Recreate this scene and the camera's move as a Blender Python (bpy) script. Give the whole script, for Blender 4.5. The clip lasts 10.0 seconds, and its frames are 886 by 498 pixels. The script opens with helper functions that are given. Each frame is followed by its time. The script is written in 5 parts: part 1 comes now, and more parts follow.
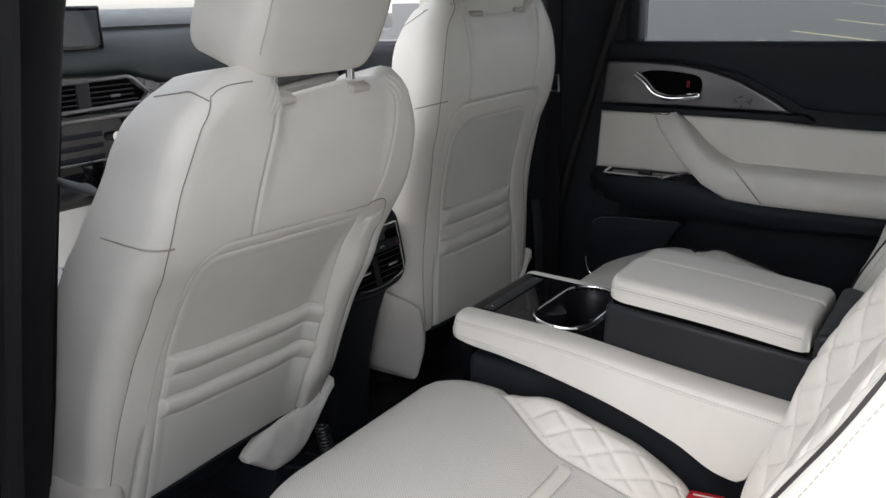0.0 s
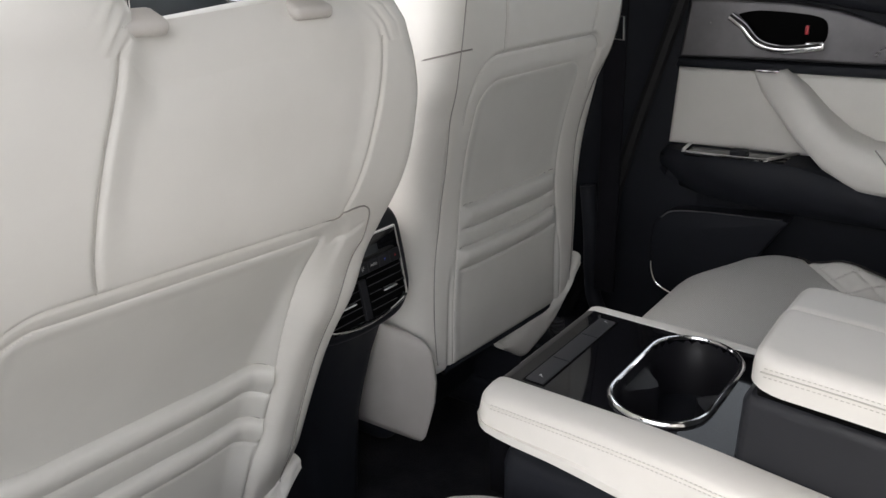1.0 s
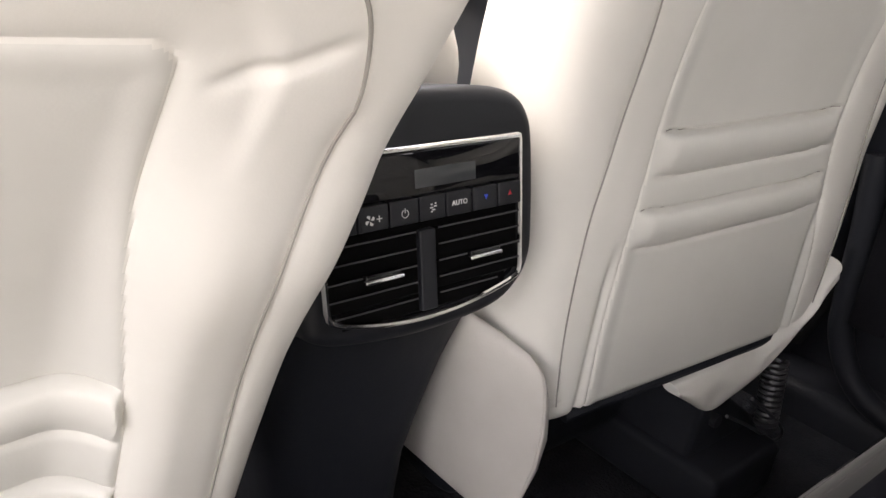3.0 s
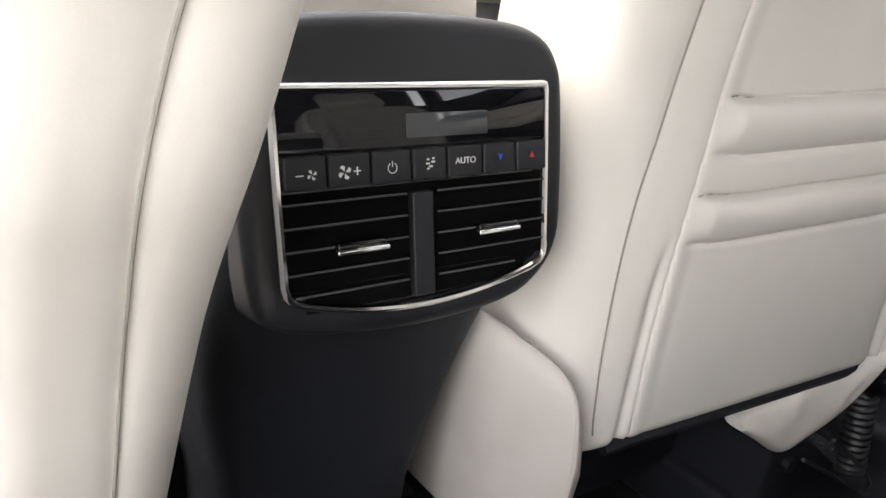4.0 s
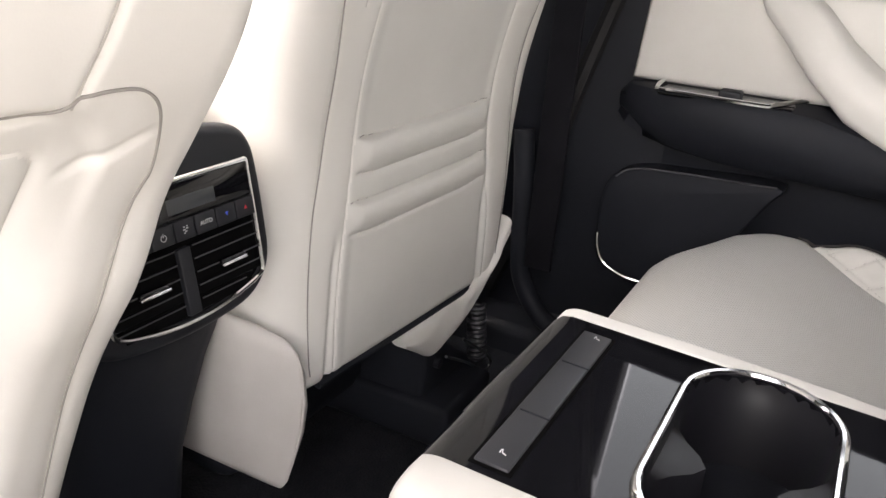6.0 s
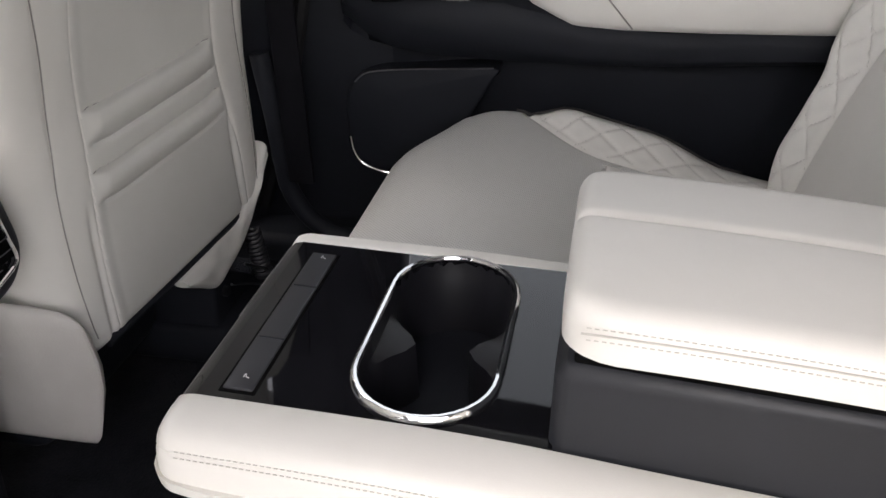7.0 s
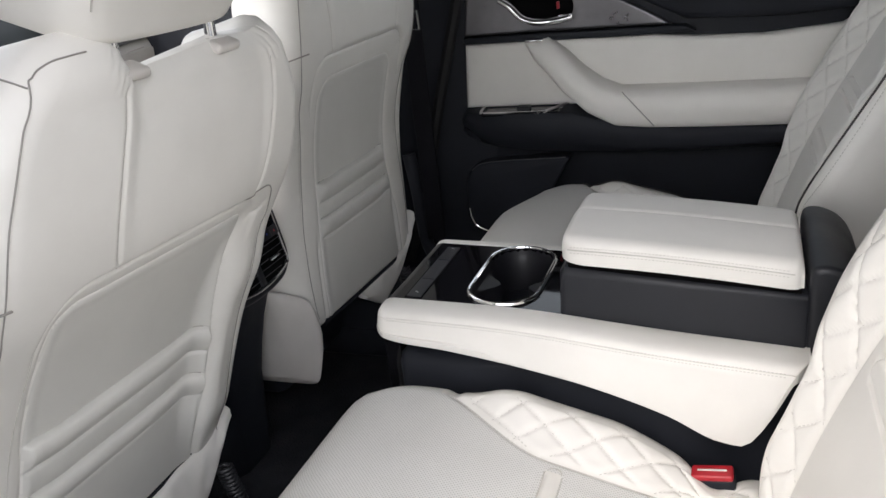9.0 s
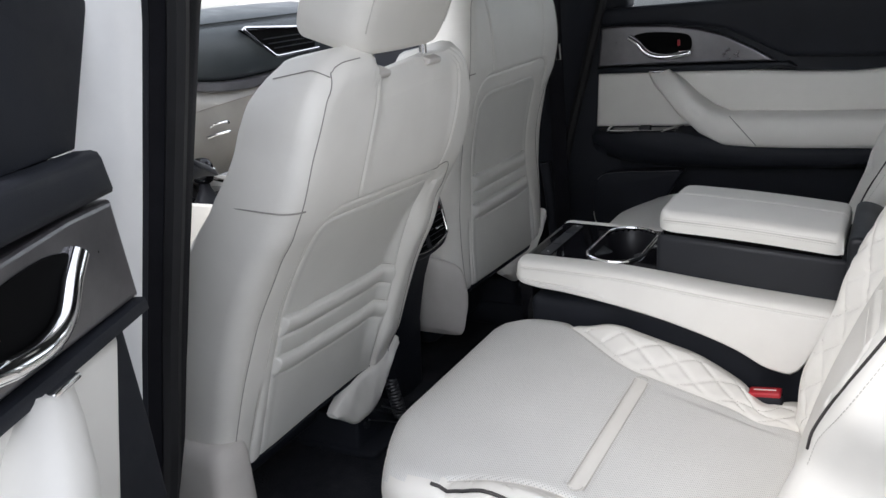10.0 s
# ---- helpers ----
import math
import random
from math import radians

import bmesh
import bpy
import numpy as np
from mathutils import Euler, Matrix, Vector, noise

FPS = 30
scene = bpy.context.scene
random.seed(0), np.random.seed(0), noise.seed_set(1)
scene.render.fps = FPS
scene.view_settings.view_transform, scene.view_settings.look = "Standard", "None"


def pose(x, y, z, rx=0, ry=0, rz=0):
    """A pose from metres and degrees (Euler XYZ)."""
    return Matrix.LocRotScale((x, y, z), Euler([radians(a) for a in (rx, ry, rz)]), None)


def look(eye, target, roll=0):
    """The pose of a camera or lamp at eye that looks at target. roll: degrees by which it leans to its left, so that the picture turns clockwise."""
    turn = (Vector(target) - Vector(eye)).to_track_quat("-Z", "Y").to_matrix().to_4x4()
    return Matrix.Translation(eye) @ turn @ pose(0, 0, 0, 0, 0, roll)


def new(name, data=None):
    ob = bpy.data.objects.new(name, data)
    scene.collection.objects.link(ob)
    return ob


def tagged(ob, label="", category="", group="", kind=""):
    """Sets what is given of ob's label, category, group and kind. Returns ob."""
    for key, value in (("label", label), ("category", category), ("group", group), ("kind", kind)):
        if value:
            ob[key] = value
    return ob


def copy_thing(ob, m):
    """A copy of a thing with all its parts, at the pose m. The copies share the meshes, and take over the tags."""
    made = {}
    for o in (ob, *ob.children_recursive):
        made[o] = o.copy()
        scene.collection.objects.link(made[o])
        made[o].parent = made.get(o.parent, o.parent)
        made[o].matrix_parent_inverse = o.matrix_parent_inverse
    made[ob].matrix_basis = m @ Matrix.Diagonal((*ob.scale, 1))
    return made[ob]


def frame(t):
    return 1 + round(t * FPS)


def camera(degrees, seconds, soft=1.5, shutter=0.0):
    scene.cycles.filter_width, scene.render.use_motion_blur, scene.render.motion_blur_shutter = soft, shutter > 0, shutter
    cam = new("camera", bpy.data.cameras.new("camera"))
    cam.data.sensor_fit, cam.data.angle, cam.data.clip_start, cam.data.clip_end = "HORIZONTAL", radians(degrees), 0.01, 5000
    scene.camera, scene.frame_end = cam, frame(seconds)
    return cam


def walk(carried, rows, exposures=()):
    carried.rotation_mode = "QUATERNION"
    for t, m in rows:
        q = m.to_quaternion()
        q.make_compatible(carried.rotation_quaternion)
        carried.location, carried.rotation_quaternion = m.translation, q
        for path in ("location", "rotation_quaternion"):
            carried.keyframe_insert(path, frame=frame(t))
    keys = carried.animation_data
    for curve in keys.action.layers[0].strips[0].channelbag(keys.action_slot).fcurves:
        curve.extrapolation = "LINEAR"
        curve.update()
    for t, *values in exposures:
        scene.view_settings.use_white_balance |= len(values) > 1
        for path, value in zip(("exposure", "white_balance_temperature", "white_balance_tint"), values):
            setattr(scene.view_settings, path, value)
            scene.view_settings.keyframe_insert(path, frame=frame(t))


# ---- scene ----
cam = camera(56.6, 10.0)

PATH = [
    (0, (-1.21, -0.95, 1.012), (0.378, 0.118, 0.433), -1.3),
    (0.5, (-0.994, -0.814, 0.975), (0.557, 0.289, 0.362), -0.9),
    (1, (-0.774, -0.657, 0.931), (0.765, 0.436, 0.27), -1.2),
    (1.5, (-0.579, -0.541, 0.883), (0.932, 0.557, 0.168), -0.2),
    (2, (-0.445, -0.43, 0.817), (1.011, 0.723, 0.075), 2.4),
    (2.5, (-0.375, -0.384, 0.782), (0.948, 0.896, -0.002), 4.1),
    (3, (-0.327, -0.354, 0.731), (0.903, 1.013, -0.056), 6.3),
    (3.2, (-0.302, -0.345, 0.712), (0.9, 1.049, -0.071), 6.8),
    (4.3, (-0.233, -0.304, 0.645), (0.894, 1.201, -0.034), 5.7),
    (4.5, (-0.241, -0.309, 0.65), (0.894, 1.194, -0.023), 6.0),
    (5, (-0.279, -0.34, 0.675), (0.991, 1.047, -0.007), 6.7),
    (5.5, (-0.364, -0.382, 0.737), (1.104, 0.77, 0.018), 6.1),
    (6, (-0.441, -0.423, 0.786), (1.217, 0.41, 0.039), 4.6),
    (6.2, (-0.454, -0.437, 0.809), (1.243, 0.26, 0.013), 3.7),
    (7.3, (-0.532, -0.559, 0.883), (1.157, -0.224, -0.135), -3.8),
    (7.5, (-0.578, -0.584, 0.898), (1.118, -0.247, -0.106), -5.0),
    (8, (-0.721, -0.633, 0.934), (1.011, -0.237, 0.015), -6.9),
    (8.5, (-0.896, -0.668, 0.966), (0.86, -0.141, 0.168), -7.1),
    (9, (-1.059, -0.719, 0.986), (0.678, -0.038, 0.266), -6.6),
    (9.5, (-1.254, -0.793, 0.998), (0.443, 0.038, 0.343), -5.7),
    (10, (-1.447, -0.858, 1.007), (0.199, 0.101, 0.399), -5.7),
]
EXPOSURE = [(0, 1.36, 6650, 12), (0.5, 1.62, 6690, 12), (1.0, 1.87, 6800, 13), (1.5, 2.28, 7030, 15), (2.0, 2.6, 7180, 16), (2.5, 2.7, 7280, 17), (3.2, 3.04, 7280, 17), (4.5, 3.35, 7130, 14), (5.5, 2.76, 7200, 17), (6.0, 3.04, 7250, 17), (6.2, 3.02, 7150, 17), (7.5, 2.0, 6910, 14), (8.0, 2.18, 6860, 13), (8.5, 2.12, 6800, 13), (9.0, 1.86, 6690, 13), (9.5, 1.63, 6620, 12), (10.0, 1.53, 6420, 12)]
walk(cam, [(t, look(eye, target, roll)) for t, eye, target, roll in PATH], EXPOSURE)

# ---- light ----
SUN_EL, SUN_AZ = 52.0, 290.0
world = bpy.data.worlds.new("sky")
scene.world = world
world.use_nodes = True
wn = world.node_tree.nodes
sky = wn.new("ShaderNodeTexSky")
sky.sky_type, sky.sun_disc = "NISHITA", False
sky.sun_elevation, sky.sun_rotation = radians(SUN_EL), radians(SUN_AZ)
sky.dust_density, sky.air_density = 1.2, 1.0
haze = wn.new("ShaderNodeHueSaturation")
haze.inputs["Saturation"].default_value = 0.25
world.node_tree.links.new(sky.outputs[0], haze.inputs["Color"])
world.node_tree.links.new(haze.outputs[0], wn["Background"].inputs[0])
wn["Background"].inputs[1].default_value = 0.187
sun = new("sun", bpy.data.lights.new("sun", "SUN"))
sun.data.energy, sun.data.angle, sun.data.color = 0.38, radians(40), (1.0, 0.95, 0.88)
sun.matrix_world = look((math.sin(radians(SUN_AZ)), math.cos(radians(SUN_AZ)), math.tan(radians(SUN_EL))), (0, 0, 0))


# ---- materials ----
def nodes_of(name):
    m = bpy.data.materials.new(name)
    m.use_nodes = True
    nt = m.node_tree
    return m, nt, nt.nodes["Principled BSDF"]


def noise_tex(nt, scale, detail=4.0, rough=0.6, coord="Object"):
    tc = nt.nodes.new("ShaderNodeTexCoord")
    n = nt.nodes.new("ShaderNodeTexNoise")
    n.inputs["Scale"].default_value, n.inputs["Detail"].default_value, n.inputs["Roughness"].default_value = scale, detail, rough
    nt.links.new(tc.outputs[coord], n.inputs["Vector"])
    return n


def ramp(nt, source, a, b, lo=0.35, hi=0.65):
    r = nt.nodes.new("ShaderNodeValToRGB")
    e = r.color_ramp.elements
    e[0].position, e[1].position = lo, hi
    e[0].color, e[1].color = (*a, 1), (*b, 1)
    nt.links.new(source, r.inputs[0])
    return r


def span(nt, source, a, b, lo=0.0, hi=1.0):
    r = nt.nodes.new("ShaderNodeMapRange")
    for k, v in zip(("From Min", "From Max", "To Min", "To Max"), (lo, hi, a, b)):
        r.inputs[k].default_value = v
    nt.links.new(source, r.inputs["Value"])
    return r.outputs[0]


def bumped(nt, bsdf, source, strength, distance, after=None):
    b = nt.nodes.new("ShaderNodeBump")
    b.inputs["Strength"].default_value, b.inputs["Distance"].default_value = strength, distance
    nt.links.new(source, b.inputs["Height"])
    if after:
        nt.links.new(after.outputs[0], b.inputs["Normal"])
    nt.links.new(b.outputs[0], bsdf.inputs["Normal"])
    return b


def leather(name, a, b, rough=(0.37, 0.52), dots=False):
    """Pale automotive leather: fine pebble grain, soft creasing, faint handling marks; dots: punched perforation."""
    m, nt, bs = nodes_of(name)
    big = noise_tex(nt, 9.0, 5)
    col = ramp(nt, big.outputs[0], a, b, 0.3, 0.7)
    nt.links.new(col.outputs[0], bs.inputs["Base Color"])
    nt.links.new(span(nt, big.outputs[0], rough[0], rough[1], 0.3, 0.7), bs.inputs["Roughness"])
    tc = nt.nodes.new("ShaderNodeTexCoord")
    v = nt.nodes.new("ShaderNodeTexVoronoi")
    v.inputs["Scale"].default_value = 750
    nt.links.new(tc.outputs["Object"], v.inputs["Vector"])
    soft = noise_tex(nt, 38.0, 3)
    slack = bumped(nt, bs, noise_tex(nt, 11.0, 2, 0.45).outputs[0], 0.22, 0.007)
    first = bumped(nt, bs, soft.outputs[0], 0.05, 0.0015, slack)
    last = bumped(nt, bs, v.outputs["Distance"], 0.055, 0.0004, first)
    if dots:
        uv = nt.nodes.new("ShaderNodeUVMap")
        rot = nt.nodes.new("ShaderNodeVectorRotate")
        rot.rotation_type = "Z_AXIS"
        rot.inputs["Angle"].default_value = radians(45)
        mul = nt.nodes.new("ShaderNodeVectorMath")
        mul.operation = "SCALE"
        mul.inputs["Scale"].default_value = 1 / 0.0033
        fr = nt.nodes.new("ShaderNodeVectorMath")
        fr.operation = "FRACTION"
        sub = nt.nodes.new("ShaderNodeVectorMath")
        sub.operation = "SUBTRACT"
        sub.inputs[1].default_value = (0.5, 0.5, 0)
        ln = nt.nodes.new("ShaderNodeVectorMath")
        ln.operation = "LENGTH"
        nt.links.new(uv.outputs[0], rot.inputs["Vector"])
        nt.links.new(rot.outputs[0], mul.inputs[0])
        nt.links.new(mul.outputs[0], fr.inputs[0])
        nt.links.new(fr.outputs[0], sub.inputs[0])
        nt.links.new(sub.outputs[0], ln.inputs[0])
        hole = span(nt, ln.outputs["Value"], 0.0, 1.0, 0.17, 0.27)
        mix = nt.nodes.new("ShaderNodeMix")
        mix.data_type = "RGBA"
        nt.links.new(hole, mix.inputs[0])
        mix.inputs[6].default_value = (0.45, 0.44, 0.42, 1)
        nt.links.new(col.outputs[0], mix.inputs[7])
        nt.links.new(mix.outputs[2], bs.inputs["Base Color"])
        bumped(nt, bs, hole, 0.5, 0.001, last)
    return m


def plastic(name, a, b, rough, grain=900, depth=0.0004, strength=0.25, mottle=14.0, metal=0.0, coat=0.0, sheen=0.5):
    m, nt, bs = nodes_of(name)
    big = noise_tex(nt, mottle, 5)
    nt.links.new(ramp(nt, big.outputs[0], a, b, 0.3, 0.7).outputs[0], bs.inputs["Base Color"])
    nt.links.new(span(nt, big.outputs[0], rough[0], rough[1], 0.3, 0.7), bs.inputs["Roughness"])
    bs.inputs["Metallic"].default_value = metal
    bs.inputs["Coat Weight"].default_value = coat
    bs.inputs["Specular IOR Level"].default_value = sheen
    if grain:
        bumped(nt, bs, noise_tex(nt, grain, 2).outputs[0], strength, depth)
    return m


def clear_glass(name, tint):
    m, nt, bs = nodes_of(name)
    bs.inputs["Base Color"].default_value = (*tint, 1)
    bs.inputs["Transmission Weight"].default_value = 1.0
    bs.inputs["Roughness"].default_value = 0.0
    bs.inputs["IOR"].default_value = 1.1
    return m


LEATHER = leather("pale_leather", (0.73, 0.71, 0.665), (0.78, 0.76, 0.715))
PERFORATED = leather("perforated_leather", (0.685, 0.68, 0.655), (0.73, 0.725, 0.70), dots=True)
THREAD = plastic("stitch_thread", (0.5, 0.48, 0.44), (0.58, 0.56, 0.52), (0.7, 0.85), 0)
# dark grey for sewn seams, and for the shade painted into creases
SEAM = plastic("seam_and_crease_shade", (0.26, 0.245, 0.225), (0.34, 0.32, 0.295), (0.7, 0.85), 0)
PIPING = plastic("dark_piping", (0.025, 0.022, 0.022), (0.04, 0.036, 0.036), (0.45, 0.6), 0)
IVORY = plastic("ivory_plastic", (0.55, 0.52, 0.485), (0.60, 0.57, 0.535), (0.45, 0.6), 500, 0.0006, 0.3)
BLACK = plastic("soft_black_plastic", (0.0108, 0.0122, 0.0166), (0.0162, 0.0183, 0.0245), (0.5, 0.68), 600, 0.0006, 0.35)
GREYBLACK = plastic("charcoal_vinyl", (0.0105, 0.0115, 0.0148), (0.016, 0.0173, 0.022), (0.42, 0.55), 700, 0.0004, 0.2)
GLOSS = plastic("piano_black", (0.004, 0.004, 0.005), (0.008, 0.008, 0.01), (0.02, 0.05), 0)
WELL = plastic("semi_gloss_black", (0.006, 0.006, 0.008), (0.011, 0.011, 0.014), (0.34, 0.42), 0)
CHROME = plastic("chrome", (0.82, 0.82, 0.83), (0.9, 0.9, 0.9), (0.06, 0.13), 0, metal=1.0)
SATIN = plastic("satin_metal_trim", (0.165, 0.16, 0.17), (0.225, 0.22, 0.23), (0.26, 0.38), 200, 0.0004, 0.2, metal=0.85)
CARPET = plastic("black_carpet", (0.016, 0.017, 0.021), (0.033, 0.035, 0.041), (0.9, 1.0), 260, 0.004, 0.9)
RED = plastic("red_release_button", (0.36, 0.012, 0.022), (0.45, 0.022, 0.032), (0.3, 0.4), 0)
PAINT = plastic("white_body_paint", (0.82, 0.82, 0.82), (0.87, 0.87, 0.87), (0.12, 0.2), 0, coat=0.6)
WEBBING = plastic("belt_and_pillar_black", (0.006, 0.006, 0.008), (0.011, 0.011, 0.014), (0.75, 0.9), 500, 0.0008, 0.6, sheen=0.12)
RUBBER = plastic("black_rubber_seal", (0.01, 0.01, 0.011), (0.018, 0.018, 0.02), (0.55, 0.7), 300, 0.0005, 0.3, sheen=0.2)
DASH = plastic("dash_vinyl", (0.034, 0.042, 0.047), (0.05, 0.059, 0.065), (0.4, 0.55), 420, 0.0008, 0.4)
HEADLINER = plastic("headliner_cloth", (0.05, 0.05, 0.052), (0.065, 0.065, 0.067), (0.85, 0.95), 400, 0.001, 0.4)
ASPHALT = plastic("asphalt", (0.07, 0.07, 0.07), (0.13, 0.13, 0.127), (0.6, 0.85), 90, 0.006, 0.6, 0.35)
LINE_PAINT = plastic("road_line_paint", (0.36, 0.34, 0.19), (0.48, 0.45, 0.28), (0.7, 0.8), 60, 0.002, 0.4, 6.0)
STRIP_GREY = plastic("charcoal_switch_plastic", (0.03, 0.031, 0.035), (0.038, 0.039, 0.044), (0.35, 0.45), 800, 0.0003, 0.2)
road = ASPHALT.node_tree
crack = road.nodes.new("ShaderNodeTexVoronoi")
crack.feature = "DISTANCE_TO_EDGE"
crack.inputs["Scale"].default_value = 0.16
warp = noise_tex(road, 0.35, 4)
bend = road.nodes.new("ShaderNodeMix")
bend.data_type = "VECTOR"
bend.inputs[0].default_value = 0.35
road.links.new(warp.inputs["Vector"].links[0].from_socket, bend.inputs[4])
stretch = road.nodes.new("ShaderNodeVectorMath")
stretch.operation = "SCALE"
stretch.inputs["Scale"].default_value = 9.0
road.links.new(warp.outputs["Color"], stretch.inputs[0])
road.links.new(stretch.outputs[0], bend.inputs[5])
road.links.new(bend.outputs[1], crack.inputs["Vector"])
line = span(road, crack.outputs["Distance"], 0.4, 1.0, 0.0, 0.012)
tone = road.nodes.new("ShaderNodeMix")
tone.data_type, tone.blend_type = "RGBA", "MULTIPLY"
tone.inputs[0].default_value = 1.0
base = road.nodes["Principled BSDF"].inputs["Base Color"]
road.links.new(base.links[0].from_socket, tone.inputs[6])
road.links.new(line, tone.inputs[7])
road.links.new(tone.outputs[2], base)
DISPLAY = plastic("grey_display_window", (0.05, 0.055, 0.06), (0.065, 0.07, 0.075), (0.08, 0.12), 0)
# leather darkened to taupe, with the lower dashboard's shade in the colour
TAUPE_SHADE = leather("taupe_shade_leather", (0.33, 0.315, 0.285), (0.39, 0.375, 0.34))
ICON = plastic("printed_icon_white", (0.7, 0.7, 0.7), (0.75, 0.75, 0.75), (0.5, 0.6), 0)
ICON_BLUE = plastic("printed_icon_blue", (0.03, 0.07, 0.55), (0.04, 0.09, 0.6), (0.5, 0.6), 0)
ICON_RED = plastic("printed_icon_red", (0.55, 0.02, 0.04), (0.6, 0.03, 0.05), (0.5, 0.6), 0)
# lighter grey that paints the light caught on the slat edges
SLAT_EDGE = plastic("slat_edge_highlight", (0.05, 0.05, 0.055), (0.075, 0.075, 0.08), (0.3, 0.4), 0)
PANEL = leather("panel_leather", (0.64, 0.628, 0.59), (0.69, 0.678, 0.638))
# near-zero black: the shade of recesses and gaps put into the colour
PIT = plastic("pit_shade_black", (0.0012, 0.0012, 0.0014), (0.002, 0.002, 0.0022), (0.85, 0.95), 0)
for matt, gloss in ((BLACK, 0.24), (GREYBLACK, 0.4), (CARPET, 0.1), (RUBBER, 0.3)):
    matt.node_tree.nodes["Principled BSDF"].inputs["Specular IOR Level"].default_value = gloss
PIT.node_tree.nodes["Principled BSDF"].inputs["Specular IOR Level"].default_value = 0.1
WINDOW = clear_glass("window_glass", (0.82, 0.84, 0.84))
PRIVACY = clear_glass("privacy_glass", (0.5, 0.53, 0.53))


# ---- building helpers ----
def thing(name, at, label, category, group="", kind=""):
    ob = new(name)
    ob.location = at
    ob.empty_display_size = 0.05
    return tagged(ob, label, category, group, kind)


def root_of(ob):
    while ob.parent:
        ob = ob.parent
    return ob


def part(name, bm, material, parent=None, label="", smooth=True):
    """One mesh object from a bmesh in world places, under parent."""
    if parent:
        bmesh.ops.translate(bm, verts=bm.verts, vec=-root_of(parent).location)
    bmesh.ops.recalc_face_normals(bm, faces=bm.faces)
    me = bpy.data.meshes.new(name)
    bm.to_mesh(me)
    bm.free()
    me.materials.append(material)
    if smooth:
        me.polygons.foreach_set("use_smooth", [True] * len(me.polygons))
        me.set_sharp_from_angle(angle=radians(42))
    ob = new(name, me)
    if parent:
        ob.parent = parent
    return tagged(ob, label)


def hermite(xs, ys):
    """A smooth curve through the knots, clamped at both ends."""
    xs, ys = np.asarray(xs, float), np.asarray(ys, float)
    m = np.gradient(ys, xs)

    def f(x):
        x = min(max(x, xs[0]), xs[-1])
        i = min(int(np.searchsorted(xs, x, "right")) - 1, len(xs) - 2)
        h = xs[i + 1] - xs[i]
        t = (x - xs[i]) / h
        return float((2 * t**3 - 3 * t**2 + 1) * ys[i] + (t**3 - 2 * t**2 + t) * h * m[i] + (3 * t**2 - 2 * t**3) * ys[i + 1] + (t**3 - t**2) * h * m[i + 1])

    return f


def smooth01(x):
    x = min(max(x, 0.0), 1.0)
    return x * x * (3 - 2 * x)


def bell(x, s):
    return math.exp(-((x / s) ** 2))


def spline(pts, n=8, closed=False):
    """Catmull-Rom points through pts."""
    pts = [Vector(p) for p in pts]
    k = len(pts)
    out = []
    for i in range(k if closed else k - 1):
        a, b, c, d = (pts[(i + j) % k] if closed else pts[min(max(i + j, 0), k - 1)] for j in (-1, 0, 1, 2))
        for s in range(n):
            t = s / n
            out.append(0.5 * (2 * b + (c - a) * t + (2 * a - 5 * b + 4 * c - d) * t**2 + (3 * b - a - 3 * c + d) * t**3))
    if not closed:
        out.append(pts[-1])
    return out


def loft(rings, closed=True, caps=True):
    bm = bmesh.new()
    vs = [[bm.verts.new(p) for p in r] for r in rings]
    n = len(rings[0])
    for a, b in zip(vs, vs[1:]):
        for i in range(n if closed else n - 1):
            j = (i + 1) % n
            bm.faces.new((a[i], a[j], b[j], b[i]))
    if caps and closed:
        bm.faces.new(vs[0][::-1])
        bm.faces.new(vs[-1])
    return bm


def tube(pts, r, n=8, closed=False, flat=1.0):
    """A round cord along the points; flat squeezes it across."""
    pts = [Vector(p) for p in pts]
    k = len(pts)
    rings, side = [], None
    for i in range(k):
        d = (pts[(i + 1) % k] - pts[i - 1]) if closed else (pts[min(i + 1, k - 1)] - pts[max(i - 1, 0)])
        d.normalize()
        if side is None:
            side = d.orthogonal().normalized()
        side = (side - d * side.dot(d)).normalized()
        up = d.cross(side)
        rings.append([pts[i] + side * (r * math.cos(2 * math.pi * j / n)) + up * (r * flat * math.sin(2 * math.pi * j / n)) for j in range(n)])
    if closed:
        rings.append(rings[0])
        bm = loft(rings, True, False)
        bmesh.ops.remove_doubles(bm, verts=bm.verts, dist=1e-6)
        return bm
    return loft(rings)


def merged(*bms):
    """Several bmeshes as one piece."""
    out = bmesh.new()
    for b in bms:
        me = bpy.data.meshes.new("tmp")
        b.to_mesh(me)
        b.free()
        out.from_mesh(me)
        bpy.data.meshes.remove(me)
    return out


def dashes(pts, length=0.0034, gap=0.0024, r=0.0006):
    """A row of thread stitches along the points."""
    return stitches([pts], length, gap, r)


